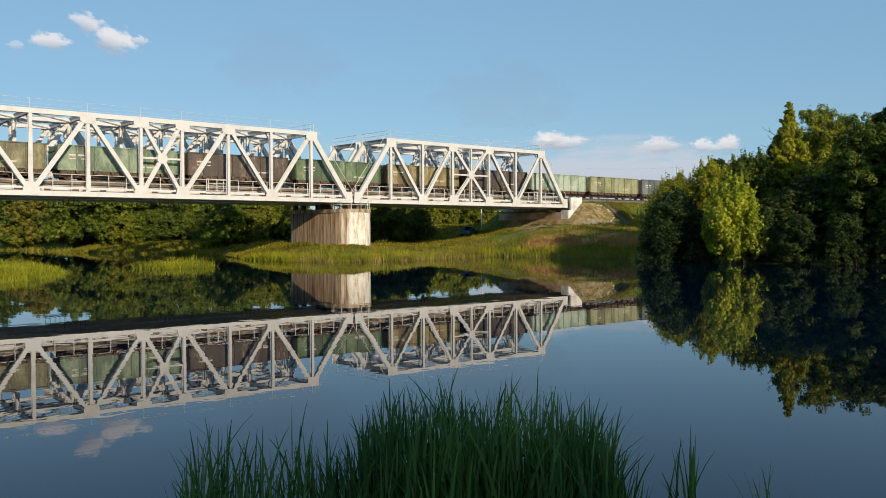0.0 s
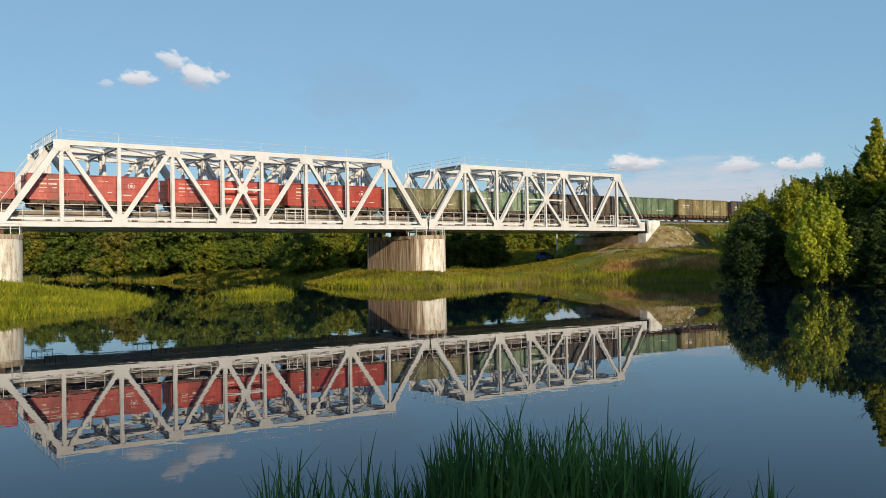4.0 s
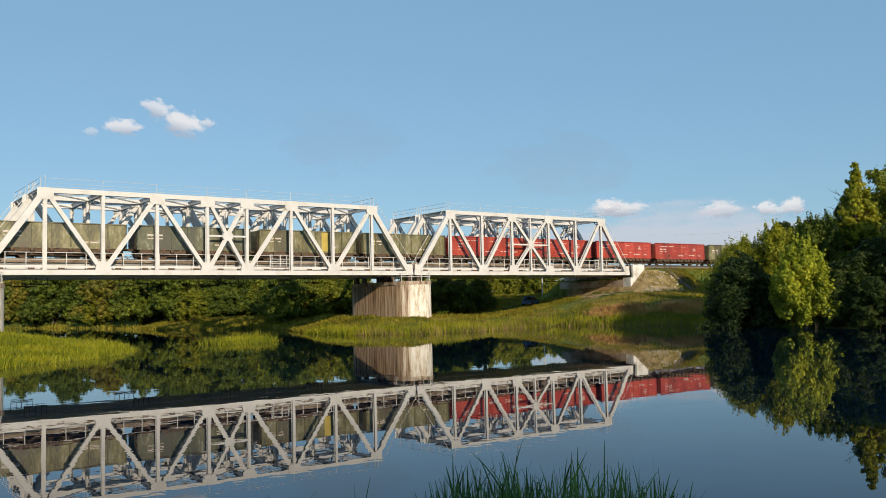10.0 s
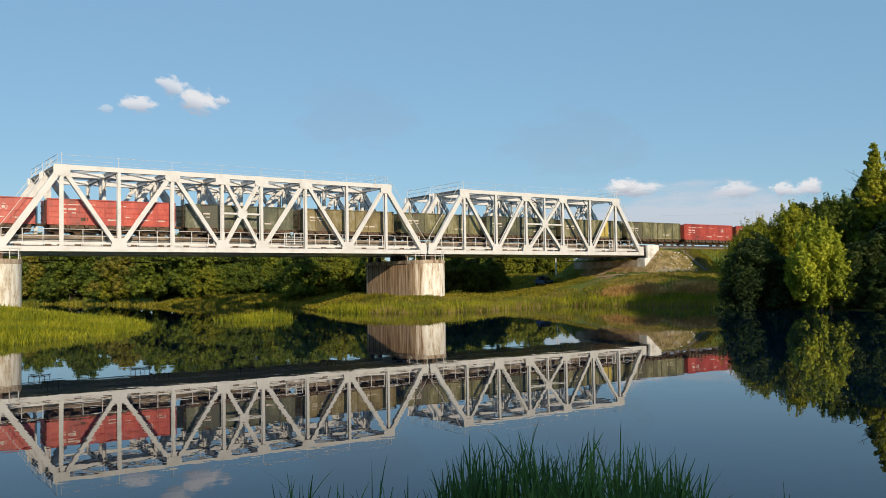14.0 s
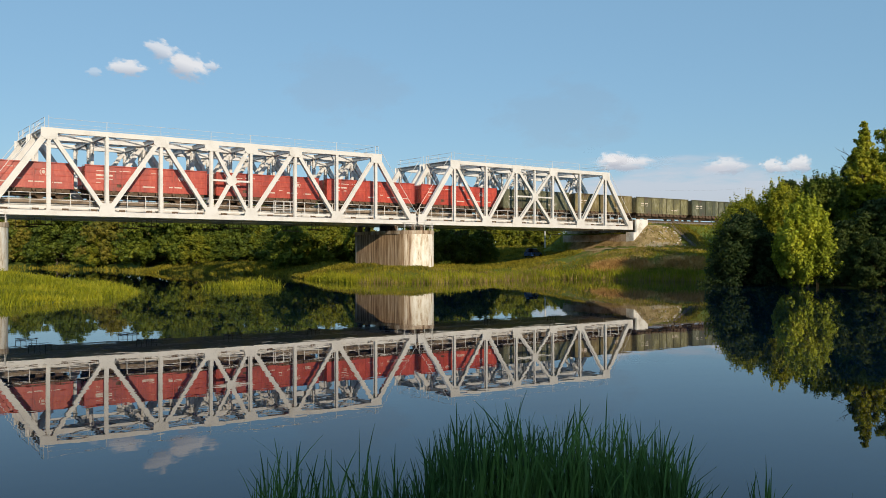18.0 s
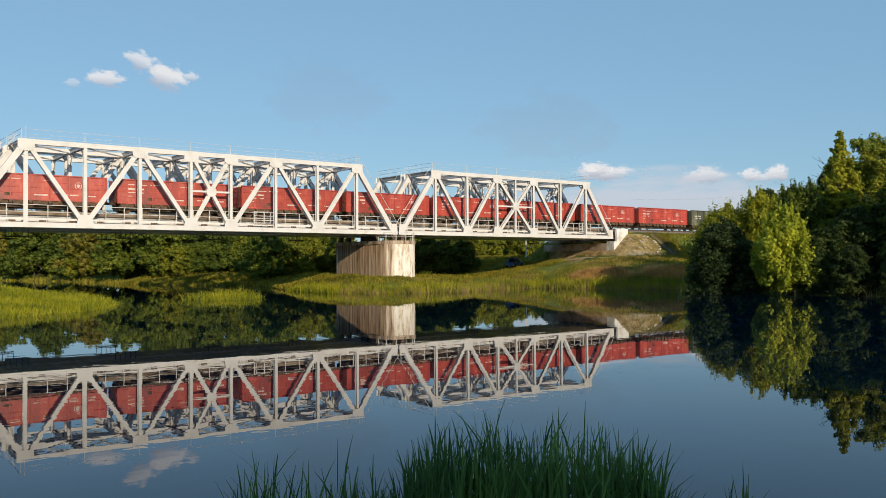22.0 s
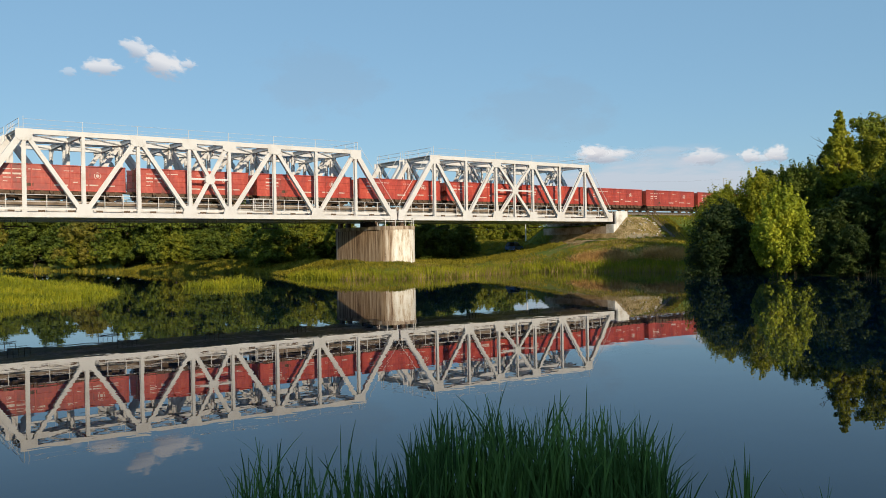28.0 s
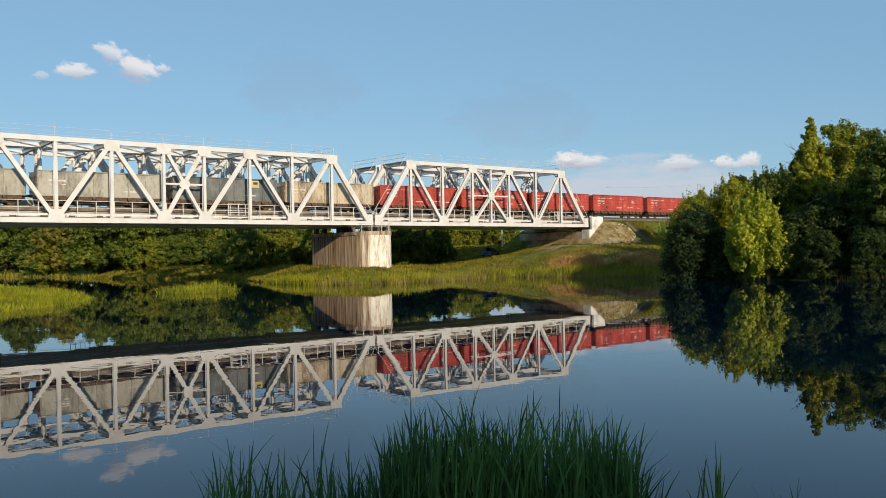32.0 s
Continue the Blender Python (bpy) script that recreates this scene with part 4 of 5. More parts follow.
    belt("channel_grass", "rough grass on the side channel's bank", 100000, 28, (44, 78, 4, 70), lambda x, y, d, r: (d > 0) & (x < 78), (0.25, 0.6), (0.1, 0.2), 0.4, GRASS)
    belt("slope_grass", "sparse grass on the bare embankment slope", 16000, 33, (101, 116, -8, -1.2), lambda x, y, d, r: r.random(len(x)) < np.clip((x - 103) / 9, 0.12, 1.0), (0.15, 0.4), (0.04, 0.09), 0.5, GRASS)
    belt("rough_grass", "rough dark grass behind the bridge", 60000, 31, (78, 116, 22, 56), lambda x, y, d, r: d > 1, (0.25, 0.7), (0.08, 0.16), 0.4, GRASS)
    patch = lambda x, y, d, r: (((x - 33.4) * 0.76 - (y + 13) * 0.65) / 3.6) ** 2 + (((x - 33.4) * 0.65 + (y + 13) * 0.76) / 4.5) ** 2 < 0.8 + 0.25 * r.random(len(x))
    belt("reed_island", "patch of bright reeds standing in open water", 14000, 25, (26, 42, -24, 0), patch, (0.65, 1.1), (0.05, 0.1), 0.25, REED_SUN)
    belt("far_reeds", "pale reed fringe below the far trees", 120000, 26, (-30, 75, 25, 170), lambda x, y, d, r: (d > -1.0) & (d < 2) & (y > 20) & (r.random(len(x)) < 0.6), (0.4, 0.8), (0.1, 0.2), 0.2, GRASS)
    belt("right_reeds", "pale shaded reeds under the bank trees", 16000, 27, (74, 90, -66, -28), lambda x, y, d, r: (d > -0.7) & (d < 0.5) & (np.sin(x * 0.9 + y * 0.7) > 0.1) & (r.random(len(x)) < np.where((y > -42.5) & (y < -36.5), 0.8, 0.22)), (0.6, 1.3), (0.035, 0.06), 0.15, REED_DRY)


def bare_twigs(x, y):
    rng = random.Random(9)
    root = thing("bare_boughs", "leafless dead boughs sticking out beside the pointed tree", "branches", pose(x, y, gz(x, y)))
    for i in range(7):
        bm = bmesh.new()
        a, h = radians(118 + rng.uniform(-16, 16)), 7.2 + 0.75 * i
        r = rng.uniform(2.6, 3.8) * (1.05 - 0.06 * i)
        tip = (r * math.cos(a), r * math.sin(a), h + rng.uniform(0.8, 1.6))
        limb(bm, (0, 0, h - 0.6), tip, 0.05, 0.012, rng, 5, 4)
        for k in range(4):
            q = Vector(tip) * (0.55 + 0.12 * k)
            q.z = h - 0.6 + (tip[2] - h + 0.6) * (0.55 + 0.12 * k)
            limb(bm, q, q + Vector((rng.uniform(-0.5, 0.3), rng.uniform(0.0, 0.7), rng.uniform(0.3, 0.9))), 0.018, 0.008, rng, 4, 2)
        part("bough", bm, BARK, root)


def build_trees():
    big = "leafy trees on the river bank"
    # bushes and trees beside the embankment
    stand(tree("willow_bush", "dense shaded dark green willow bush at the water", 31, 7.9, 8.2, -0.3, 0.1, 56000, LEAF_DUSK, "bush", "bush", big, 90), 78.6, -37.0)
    stand(tree("willow_bush", "dense green willow bush on the bank", 32, 8.9, 8.4, 0.3, 0.1, 52000, LEAF_GOLD, "bush", "bush", big, 80, 11, 1.7), 83.0, -34.2)
    stand(tree("willow_bush", "tall olive-green bush behind the willow", 45, 9.7, 6.8, 0.5, 0.105, 40000, LEAF_GOLD, "round", "bush", big, 70, 11, 1.8), 84.6, -38.2)
    stand(tree("maple_bush", "sunlit yellow-green bush hanging over the water", 33, 8.2, 6.2, 0.8, 0.12, 42000, LEAF_LIGHT, "bush", "bush", big, 84, 11, 1.5), 78.3, -44.2)
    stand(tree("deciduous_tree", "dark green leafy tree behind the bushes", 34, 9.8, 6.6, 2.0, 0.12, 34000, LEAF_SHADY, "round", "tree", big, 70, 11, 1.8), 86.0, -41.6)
    stand(tree("pointed_tree", "slim pointed green tree on the bank", 35, 15.2, 9.2, 1.0, 0.12, 52000, LEAF_GOLD, "cone", "tree", big, 150), 88.4, -44.6)
    bare_twigs(88.4, -44.6)
    stand(tree("deciduous_tree", "tall broad green tree with a sunlit top", 36, 14.6, 9.4, 0.6, 0.13, 60000, LEAF_MID, "round", "tree", big, 86), 97.0, -44.8)
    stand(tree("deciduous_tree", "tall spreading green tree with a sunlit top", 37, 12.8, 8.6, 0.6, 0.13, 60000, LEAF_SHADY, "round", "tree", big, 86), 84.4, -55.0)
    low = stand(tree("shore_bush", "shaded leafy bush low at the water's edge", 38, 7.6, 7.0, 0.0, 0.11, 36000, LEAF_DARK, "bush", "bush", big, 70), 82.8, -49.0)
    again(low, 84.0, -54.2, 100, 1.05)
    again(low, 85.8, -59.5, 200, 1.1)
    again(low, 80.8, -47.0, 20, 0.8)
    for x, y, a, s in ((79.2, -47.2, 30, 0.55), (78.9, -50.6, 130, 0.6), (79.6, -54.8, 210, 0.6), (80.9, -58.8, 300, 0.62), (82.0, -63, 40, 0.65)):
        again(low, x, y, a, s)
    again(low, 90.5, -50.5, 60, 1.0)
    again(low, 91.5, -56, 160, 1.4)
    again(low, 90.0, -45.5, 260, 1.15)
    t = stand(tree("deciduous_tree", "tall leafy tree, mostly unseen, shading the bank", 39, 14.2, 10.0, 0.3, 0.22, 42000, LEAF_DARK, "round", "tree", big), 87.5, -68)
    # more trees out of view, set where their shadows darken the bank
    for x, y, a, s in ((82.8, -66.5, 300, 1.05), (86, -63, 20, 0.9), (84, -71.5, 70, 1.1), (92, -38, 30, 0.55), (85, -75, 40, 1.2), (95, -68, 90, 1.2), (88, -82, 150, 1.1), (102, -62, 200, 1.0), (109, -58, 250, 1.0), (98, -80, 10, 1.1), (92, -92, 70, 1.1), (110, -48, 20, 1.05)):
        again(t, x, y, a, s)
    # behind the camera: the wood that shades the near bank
    for x, y, a, s in ((-6, -113, 0, 0.85), (-2.5, -110.5, 220, 0.8), (1, -112, 80, 0.8), (10, -118, 160, 0.9)):
        again(t, x, y, a, s)
    # unseen trees added behind the bushes to cast shade on the embankment slope
    again(t, 104.5, -38.0, 30, 0.95)
    again(t, 109.0, -24.0, 60, 0.72)
    again(t, 114.5, -25.0, 130, 0.72)
    # the wood on the far bank
    far = "trees of the far bank"
    f1 = tree("deciduous_tree", "rounded green tree on the far bank", 41, 12.0, 13.5, 0.0, 0.22, 22000, LEAF_WOOD, "bush", "tree", far, 40, 6)
    f2 = tree("deciduous_tree", "dark green tree on the far bank", 42, 12.6, 13.0, 0.0, 0.22, 22000, LEAF_SHADY, "bush", "tree", far, 40, 6)
    f3 = tree("deciduous_tree", "yellowish olive tree on the far bank", 43, 11.0, 12.0, 0.0, 0.22, 20000, LEAF_OLIVE, "bush", "tree", far, 40, 6)
    f4 = tree("deciduous_tree", "light yellow-green tree on the far bank", 44, 10.0, 12.0, 0.0, 0.22, 20000, LEAF_FAR, "bush", "tree", far, 40, 6)
    kinds = [f1, f2, f3, f4]
    stand(f1, 51.9, 75.6, 0, 0.94)
    stand(f2, 46.1, 123.0, 40, 1.03)
    stand(f3, 39.3, 137.1, 80, 1.02)
    stand(f4, 50.1, 99.2, 120, 0.72)
    front = [(8.0, 156.8, 1, 0.85), (15.9, 154.2, 0, 0.9), (24.9, 150.8, 2, 1.05), (32.6, 146.8, 1, 1.05), (42.6, 138.9, 0, 1.1), (48.9, 119.7, 1, 1.08), (52.1, 97.1, 2, 0.99), (55.0, 66.6, 1, 0.8), (55.7, 62.1, 0, 0.78), (61.9, 62.9, 2, 0.78), (62.1, 59.2, 1, 0.8), (74.4, 71.7, 0, 0.84)]
    back = [(72.8, 67.0, 3, 0.6), (82, 70, 1, 0.75), (88, 76, 0, 0.8), (63.9, 71.1, 1, 0.97), (77.4, 80.9, 1, 1.05), (92, 88, 0, 1.0), (88, 62, 1, 0.7), (94, 68, 2, 0.8), (-2.0, 160.2, 0, 0.85), (-14.0, 163.3, 1, 0.9)]
    rear = [(27.5, 157.5, 1, 1.15), (13.8, 162.3, 1, 1.04), (36.6, 150.6, 0, 1.17), (57.0, 73.2, 0, 0.91), (96, 100, 1, 1.1), (54.9, 57.2, 3, 0.46), (48.6, 100.7, 1, 0.51), (44.5, 127.7, 3, 0.5), (58.4, 56.7, 0, 0.43), (59.8, 54.6, 1, 0.44), (65.6, 59.1, 0, 0.43), (70.1, 60.6, 1, 0.46), (74, 60, 0, 0.4), (21.5, 164.0, 0, 1.04), (5.9, 167.6, 1, 1.04), (32.9, 163.8, 1, 1.13), (-7.9, 171.5, 0, 1.04), (47.8, 137.8, 1, 0.88), (51.4, 124.1, 0, 0.83), (54.2, 109.5, 1, 0.83), (42.2, 148.4, 0, 0.95), (56.6, 87.2, 0, 0.81)]
    for i, (x, y, k, s) in enumerate(front + back + rear):
        again(kinds[k], x, y, 50 * i, s * 1.12)
    # behind the right-hand span
    mid = "trees behind the bridge"
    beside = [(62, 34, 0, 0.62), (66.5, 31, 3, 0.7), (71, 30, 0, 0.62), (75, 35, 3, 0.7), (66, 43, 0, 0.75), (77, 17, 1, 0.42), (81, 19, 1, 0.48), (85.5, 20, 1, 0.46), (90, 21, 1, 0.44), (94, 27, 1, 0.34), (79, 24, 1, 0.5), (87, 26, 1, 0.5), (86, 33, 1, 0.5)]
    beyond = [(101, 47, 3, 0.42), (106, 50, 3, 0.5), (96, 46, 0, 0.36), (108, 52, 3, 0.6), (113, 56, 0, 0.6), (142, 62, 3, 0.6), (150, 66, 3, 0.6), (118, 62, 3, 0.75), (127, 64, 3, 0.7), (136, 68, 3, 0.7), (122, 76, 0, 0.8), (109, 66, 3, 0.75), (146, 72, 3, 0.65), (134, 84, 0, 0.9), (152, 80, 0, 0.8), (160, 90, 0, 0.9)]
    for i, (x, y, k, s) in enumerate(beside + beyond):
        tagged(again(kinds[k], x, y, 70 * i, s), group=mid)


# ---- clouds ----
def ray_at(az, el, dist):
    """A far place as seen from the bank: compass turn from +y towards +x, and height angle, in degrees."""
    return Vector((dist * math.sin(radians(az)) * math.cos(radians(el)), -91 + dist * math.cos(radians(az)) * math.cos(radians(el)), 3.2 + dist * math.sin(radians(el))))


def cloud_mat(name, seed, density, bright, grey):
    m = bpy.data.materials.new(name)
    m.use_nodes = True
    n, l = m.node_tree.nodes, m.node_tree.links
    n.remove(n["Principled BSDF"])
    co, tx = n.new("ShaderNodeTexCoord"), n.new("ShaderNodeTexNoise")
    mp = n.new("ShaderNodeMapping")
    mp.inputs["Location"].default_value = (seed * 3.7, seed * 1.3, 0)
    l.new(co.outputs["Object"], mp.inputs["Vector"])
    l.new(mp.outputs[0], tx.inputs["Vector"])
    tx.inputs["Scale"].default_value, tx.inputs["Detail"].default_value, tx.inputs["Roughness"].default_value = 2.4, 6.0, 0.55
    ln = n.new("ShaderNodeVectorMath")
    ln.operation = "LENGTH"
    l.new(co.outputs["Object"], ln.inputs[0])
    edge = n.new("ShaderNodeMath")
    edge.operation = "SUBTRACT"
    edge.inputs[0].default_value = 1.0
    l.new(ln.outputs["Value"], edge.inputs[1])
    body = n.new("ShaderNodeMath")
    body.operation = "MULTIPLY_ADD"
    body.inputs[1].default_value = 1.25
    l.new(tx.outputs["Fac"], body.inputs[0])
    l.new(edge.outputs[0], body.inputs[2])
    rp = n.new("ShaderNodeMapRange")
    rp.interpolation_type = "SMOOTHSTEP"
    rp.inputs["From Min"].default_value, rp.inputs["From Max"].default_value, rp.inputs["To Max"].default_value = 0.92, 1.3, density
    l.new(body.outputs[0], rp.inputs["Value"])
    gate = n.new("ShaderNodeMapRange")
    gate.inputs["From Min"].default_value, gate.inputs["From Max"].default_value = 0.0, 0.2
    l.new(edge.outputs[0], gate.inputs["Value"])
    al = n.new("ShaderNodeMath")
    al.operation = "MULTIPLY"
    l.new(rp.outputs[0], al.inputs[0])
    l.new(gate.outputs[0], al.inputs[1])
    sep = n.new("ShaderNodeSeparateXYZ")
    l.new(co.outputs["Object"], sep.inputs[0])
    sh = n.new("ShaderNodeMapRange")
    sh.inputs["From Min"].default_value, sh.inputs["From Max"].default_value = -0.45, 0.12
    l.new(sep.outputs["Y"], sh.inputs["Value"])
    col = n.new("ShaderNodeMix")
    col.data_type = "RGBA"
    col.inputs[6].default_value, col.inputs[7].default_value = (*grey, 1), (*bright, 1)
    l.new(sh.outputs[0], col.inputs[0])
    em, tr, mx = n.new("ShaderNodeEmission"), n.new("ShaderNodeBsdfTransparent"), n.new("ShaderNodeMixShader")
    l.new(col.outputs[2], em.inputs["Color"])
    l.new(al.outputs[0], mx.inputs[0])
    l.new(tr.outputs[0], mx.inputs[1])
    l.new(em.outputs[0], mx.inputs[2])
    l.new(mx.outputs[0], n["Material Output"].inputs["Surface"])
    return m


def build_clouds():
    D = 3000.0
    puffs = [(19.73, 11.85, 4.43, 2.48, 0.86, -16, 0), (18.23, 12.69, 3.16, 1.95, 0.7, -18, 0), (21.28, 11.9, 1.65, 1.05, 0.6, 0, 0), (16.14, 11.49, 3.46, 1.8, 0.8, 0, 0), (14.25, 11.09, 1.58, 0.98, 0.35, 0, 0), (48.24, 5.92, 6.01, 1.73, 0.9, 0, 0), (47.49, 6.13, 3.38, 1.65, 0.85, 0, 0), (54.75, 5.59, 3.46, 1.73, 0.8, 0, 0), (53.76, 5.5, 2.1, 1.2, 0.7, 0, 0), (57.23, 5.48, 2.03, 1.5, 0.8, 0, 0), (58.81, 5.55, 2.18, 1.95, 0.85, 0, 0), (58.0, 5.29, 3.61, 0.98, 0.6, 0, 0)]
    veils = [(29.79, 11.16, 12.4, 7.51, 0.14, 0, 1), (44.36, 9.16, 14.28, 7.14, 0.14, 0, 1), (52.11, 3.9, 32.31, 6.39, 0.75, 0, 2)]
    for i, (az, el, w, h, dens, tilt, dark) in enumerate(puffs + veils):
        c = ray_at(az, el, D)
        half = D * math.tan(radians(w / 2)), D * math.tan(radians(h / 2))
        # a shallow bowl of vapour, unit sized, laid out by its scale
        N = 12
        V = [((2 * a / N - 1), (2 * b / N - 1), 0.12 * ((2 * a / N - 1) ** 2 + (2 * b / N - 1) ** 2)) for b in range(N + 1) for a in range(N + 1)]
        F = [(b * (N + 1) + a, b * (N + 1) + a + 1, (b + 1) * (N + 1) + a + 1, (b + 1) * (N + 1) + a) for b in range(N) for a in range(N)]
        ob = share("cloud", from_quads("cloud", V, F), cloud_mat("smoke" if dark else "white_cloud", i + 1, dens, *(((0.88, 0.86, 0.86), (0.46, 0.49, 0.57)), ((0.3, 0.34, 0.4), (0.33, 0.33, 0.37)), ((0.62, 0.64, 0.71), (0.57, 0.575, 0.635)))[dark]))
        back = (c - Vector((0, -91, 3.2))).to_track_quat("-Z", "Y").to_matrix().to_4x4()
        ob.matrix_basis = Matrix.Translation(c) @ back @ pose(0, 0, 0, 0, 0, tilt) @ Matrix.Diagonal((half[0], half[1], half[1], 1))
        ob.visible_shadow = False
        if dark:
            ob.name = "smoke_haze"
        tagged(ob, "faint grey smoke haze drifting in the sky" if dark else "small white fair-weather cloud low in the blue sky", "smoke" if dark else "cloud", "smoke" if dark else "clouds", "structure")


def sheet(name, label, x0, x1, y0, y1, step, lift, material, inside, category):
    """A thin skin of soil that follows the ground."""
    xs, ys = np.arange(x0, x1 + step, step), np.arange(y0, y1 + step, step)
    X, Y = np.meshgrid(xs, ys)
    Z = ground_z(X.ravel(), Y.ravel()) + lift
    nx = len(xs)
    F = []
    for b in range(len(ys) - 1):
        for a in range(nx - 1):
            if inside(xs[a] + step / 2, ys[b] + step / 2):
                k = b * nx + a
                F.append((k, k + 1, k + 1 + nx, k + nx))
    return tagged(share(name, from_quads(name, np.stack([X.ravel(), Y.ravel(), Z], 1), F), material, smooth=True), label, category, kind="structure")


def stone(rng, r):
    bm = bmesh.new()
    bmesh.ops.create_icosphere(bm, subdivisions=1, radius=r)
    for v in bm.verts:
        v.co *= rng.uniform(0.7, 1.2)
        v.co.z *= 0.6
    return bm


def build_car():
    paint = mat("blue_car_paint", [(0.06, 0.12, 0.32), (0.09, 0.17, 0.42)], 0.2, 0.1, 1.0)
    x, y = 94.6, 13.2
    root = thing("parked_car", "dark blue hatchback car parked under the bridge", "car", pose(x, y, gz(x, y), 0, 0, 25))
    bm = bmesh.new()
    prism(bm, [(-0.78, 0.28), (0.78, 0.28), (0.82, 0.6), (0.76, 0.86), (-0.76, 0.86), (-0.82, 0.6)], (-1.95, 0, 0), (1.95, 0, 0), (0, 0, 1))
    bmesh.ops.bevel(bm, geom=list(bm.edges), offset=0.08, segments=2, affect="EDGES")
    body = part("body", bm, paint, root)
    bm = bmesh.new()
    lo = [bm.verts.new(v) for v in ((-1.75, -0.74, 0.86), (1.0, -0.74, 0.86), (1.0, 0.74, 0.86), (-1.75, 0.74, 0.86))]
    hi = [bm.verts.new(v) for v in ((-1.35, -0.58, 1.42), (0.3, -0.58, 1.42), (0.3, 0.58, 1.42), (-1.35, 0.58, 1.42))]
    for i in range(4):
        bm.faces.new((lo[i], lo[(i + 1) % 4], hi[(i + 1) % 4], hi[i]))
    bm.faces.new(hi)
    part("window_band", bm, RUBBER, root, "dark car windows")
    part("roof", cube(-1.4, -0.6, 1.421, 0.35, 0.6, 1.47, bevel=0.02), paint, root)
    for wx in (-1.25, 1.25):
        for wy in (-0.74, 0.74):
            bm = bmesh.new()
            bmesh.ops.create_cone(bm, cap_ends=True, segments=18, radius1=0.3, radius2=0.3, depth=0.18, matrix=pose(wx, wy, 0.3, 90))
            part("wheel", bm, RUBBER, root)
    for wy in (-0.6, 0.6):
        part("headlight", cube(1.9, wy - 0.14, 0.58, 1.97, wy + 0.14, 0.72, bevel=0.02), WHITE_STEEL, root)


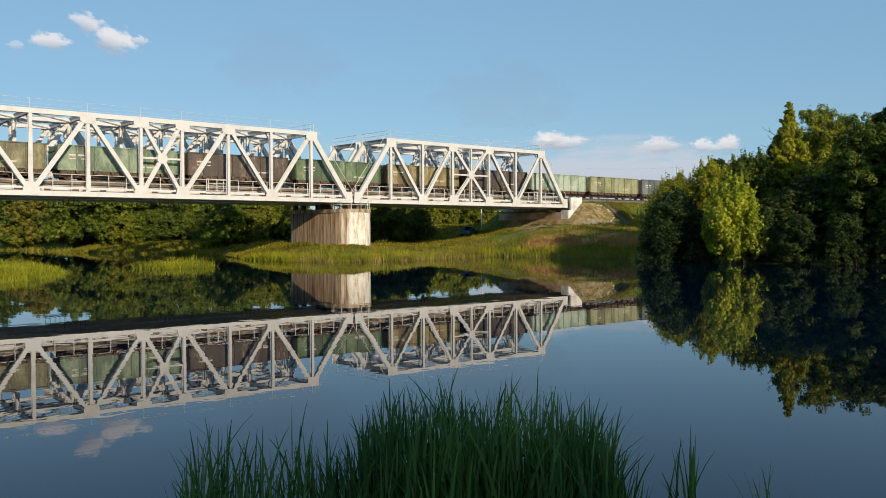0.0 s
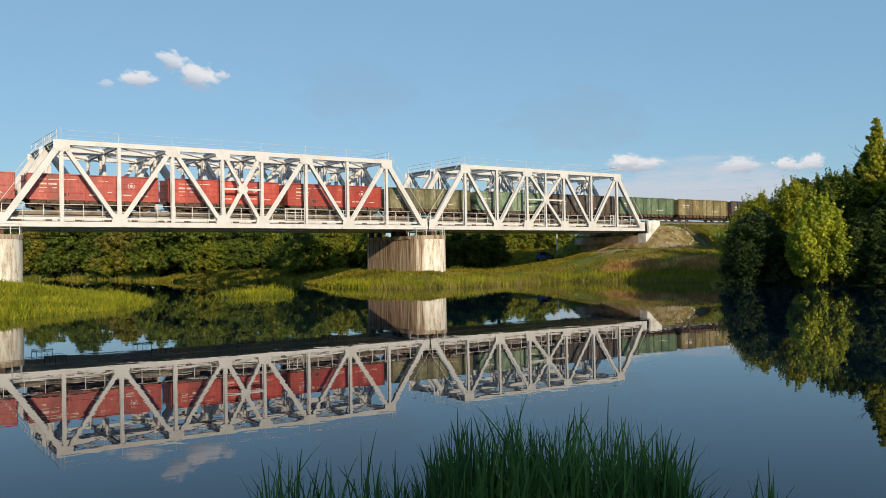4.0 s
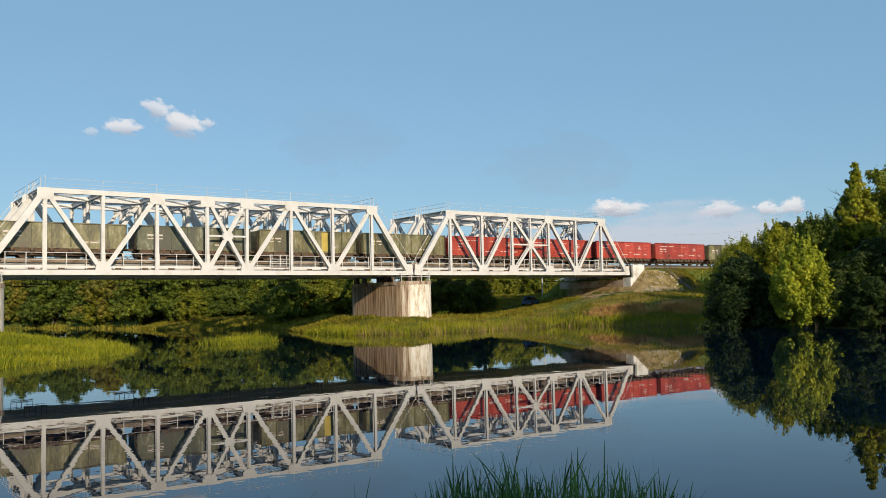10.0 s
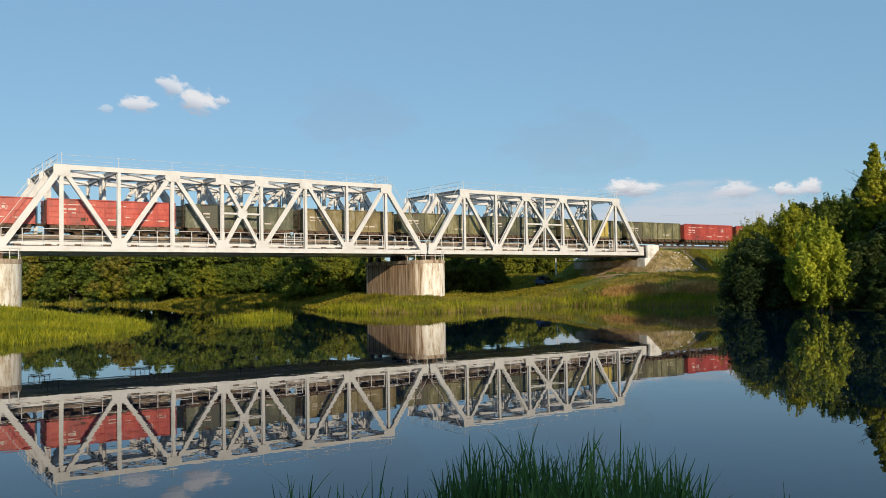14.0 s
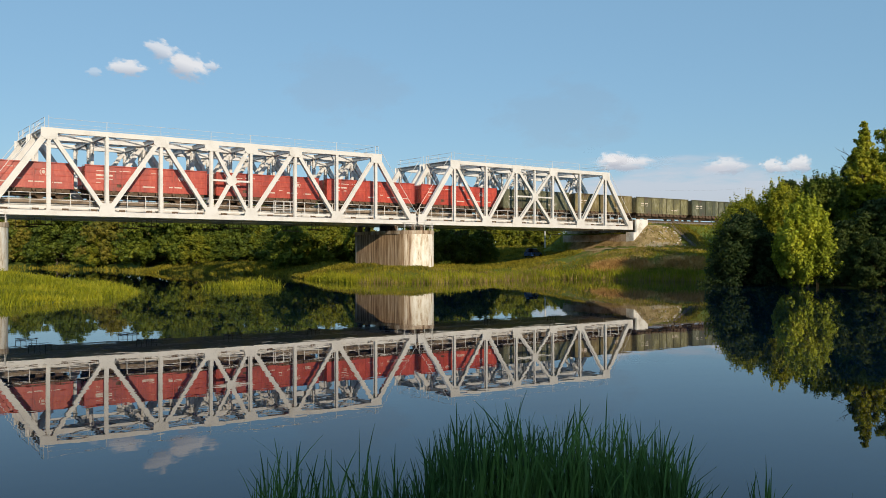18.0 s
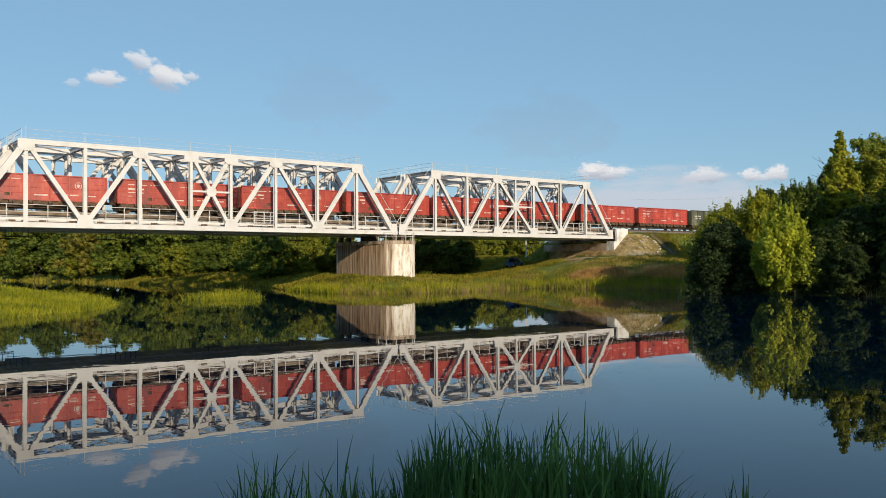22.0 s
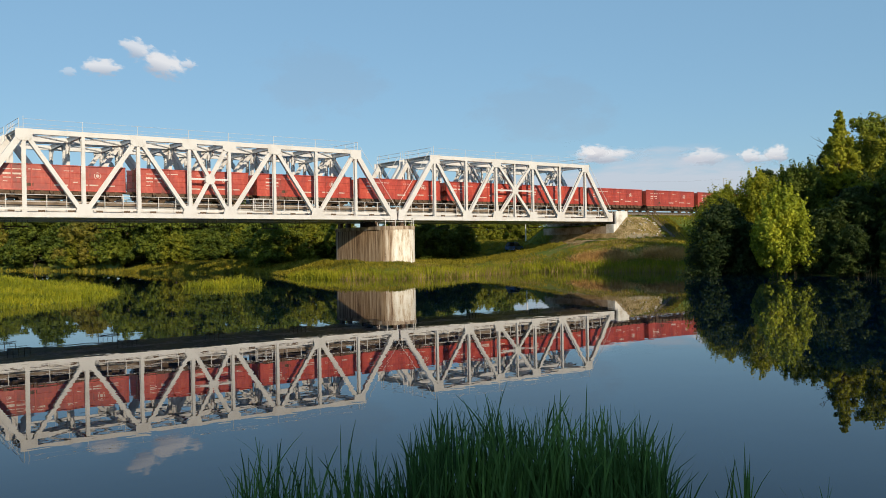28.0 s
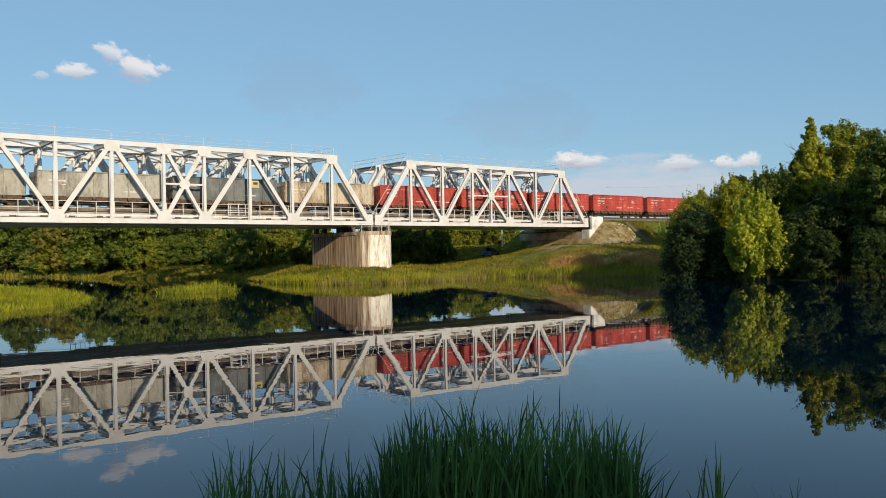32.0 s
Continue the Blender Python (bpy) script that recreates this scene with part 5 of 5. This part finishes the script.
def build_extras():
    rng = random.Random(77)
    soil = mat("bare_slope_soil", [(0.17, 0.118, 0.05), (0.33, 0.24, 0.115), (0.5, 0.38, 0.21)], 0.95, 0, 0.8, bump=0.5, fine=9, spec=0.1)
    track = mat("trodden_path", [(0.26, 0.21, 0.14), (0.38, 0.32, 0.22)], 0.95, 0, 1.2, bump=0.3, spec=0.1)
    sheet("embankment_slope", "bare brown soil slope of the embankment end", 101.4, 115, -7.4, -1.0, 0.4, 0.05, soil, lambda x, y: x < 110 + 0.6 * math.sin(y * 1.7) and gz(x, y) > 4.4, "slope")
    sheet("dirt_path", "trodden dirt path along the bank", 94, 132, -6, -2, 0.3, 0.06, track, lambda x, y: abs(y + 4.0 + 0.35 * math.sin(x * 0.2)) < 0.85 + 0.2 * math.sin(x * 2.1) and gz(x, y) < 4.9, "path")
    sheet("bare_ground", "bare shaded dirt under the bridge", 84, 103, -5, 13, 0.5, 0.05, soil, lambda x, y: y > -4.6 + 0.4 * math.sin(x * 1.3) and x - 0.75 * (y + 4) > 89.5 + 1.2 * math.sin(y * 1.1), "soil")
    me = [part("stone", stone(rng, 0.22), STONE) for i in range(4)]
    spots = [(rng.uniform(103.4, 111), rng.uniform(-6.6, -1.2)) for i in range(44)]
    for i, (x, y) in enumerate(spots):
        ob = me[i] if i < 4 else share("stone", me[i % 4].data)
        s = rng.uniform(0.35, 1.3)
        ob.matrix_basis = pose(x, y, gz(x, y) + 0.08 * s, rng.uniform(-20, 20), rng.uniform(-20, 20), rng.uniform(0, 360)) @ Matrix.Scale(s, 4)
        tagged(ob, "pale rubble stone on the soil slope", "stone", "stones on the embankment")
    # flattened straw on the bank
    x, y, d, r = scatter(120000, 71, 78, 106, -30, -3, lambda x, y, d, r: (d > 1.0) & (((((x - 85.4) * 0.345 - (y + 14) * 0.94) / 4.8) ** 2 + (((x - 85.4) * 0.94 + (y + 14) * 0.345) / 2.6) ** 2 < 0.4 + 0.6 * r.random(len(x))) | ((((x - 89.5) * 0.345 - (y + 21) * 0.94) / 5.0) ** 2 + (((x - 89.5) * 0.94 + (y + 21) * 0.345) / 3.0) ** 2 < 0.6 * r.random(len(x)))))
    z = ground_z(x, y) + 0.1
    tagged(share("dry_straw", blades("dry_straw", np.stack([x, y, z, 0.8 + 0.5 * r.random(len(x))], 1), 72, 0.35, 0.7, 0.05, 0.1, 1.5), STRAW), "flattened dry straw on the bank", "straw", kind="stuff")
    # steps down the embankment beside the bridge
    steps = thing("embankment_steps", "narrow concrete steps with grey rails down the grassy embankment", "steps")
    for i in range(22):
        y0 = -0.9 - 0.28 * i
        part("step", cube(111.0, y0 - 0.28, 7.5 - 0.2 * i, 112.0, y0, 7.86 - 0.2 * i), BALLAST, steps)
    for x in (110.9, 112.1):
        for h in (0.55, 1.0):
            part("handrail", tube(bmesh.new(), [(x, -0.9, 7.9 + h), (x, -7.0, 3.5 + h)], 0.03, 5), DARK_STEEL, steps)
        for i in range(6):
            y0 = -0.95 - 1.2 * i
            part("rail_post", tube(bmesh.new(), [(x, y0, 7.2 - 0.86 * i), (x, y0, 8.86 - 0.865 * i)], 0.03, 5), DARK_STEEL, steps)
    # mast with its arm behind the bushes, and wires over the line
    root = thing("line_mast", "slender grey line mast with a short arm beside the railway", "mast", pose(128, -3.5, gz(128, -3.5)))
    part("pole", tube(bmesh.new(), [(0, 0, -0.3), (0, 0, 8.6)], 0.06, 8), GREY_STEEL, root)
    part("arm", tube(bmesh.new(), [(0, 0, 8.5), (2.6, 0, 8.4)], 0.035, 6), GREY_STEEL, root)
    zt = gz(128, -3.5) + 8.4
    w = thing("overhead_wire", "thin dark wire strung above the railway", "wire")
    part("strand", tube(bmesh.new(), [(104 + 24 * i / 6, -3.5, zt - 1.3 + 1.3 * i / 6 - 0.2 * math.sin(math.pi * i / 6)) for i in range(7)], 0.005, 4), DARK_STEEL, w)
    post = thing("marker_post", "pale wooden post standing beyond the bridge", "post", pose(105.5, 22, gz(105.5, 22)))
    part("shaft", tube(bmesh.new(), [(0, 0, -0.3), (0, 0, 4.6)], 0.1, 8), PALE_CONCRETE, post)
    # dead branches leaning into the water
    dead = mat("bleached_dead_wood", [(0.3, 0.26, 0.2), (0.45, 0.4, 0.32)], 0.9, 0, 3.0)
    for x, y, a in ((80.6, -53.2, 20), (80.4, -54.4, 150)):
        root = thing("dead_branch", "bleached dead branch leaning over the water's edge", "branch", pose(x, y, 0, 0, 0, a))
        bm = bmesh.new()
        limb(bm, (0, 0, -0.3), (-0.7, 0.2, 2.4), 0.05, 0.012, rng, 5, 4)
        limb(bm, (-0.3, 0.1, 0.9), (0.4, -0.6, 1.5), 0.03, 0.01, rng, 5, 3)
        limb(bm, (0.2, 0, 0.1), (1.2, -0.5, 0.15), 0.03, 0.01, rng, 5, 3)
        part("bough", bm, dead, root)
    build_car()


build_ground()
build_water()
build_bridges()
build_track()
build_piers()
build_train()
build_trees()
build_reeds()
build_clouds()
build_extras()


def motions():
    for k, w in WAGONS:
        walk(w, [(t, pose(x - PITCH * k - PITCH / 2, 2.9, RAIL)) for t, x in TRAIN])


motions()
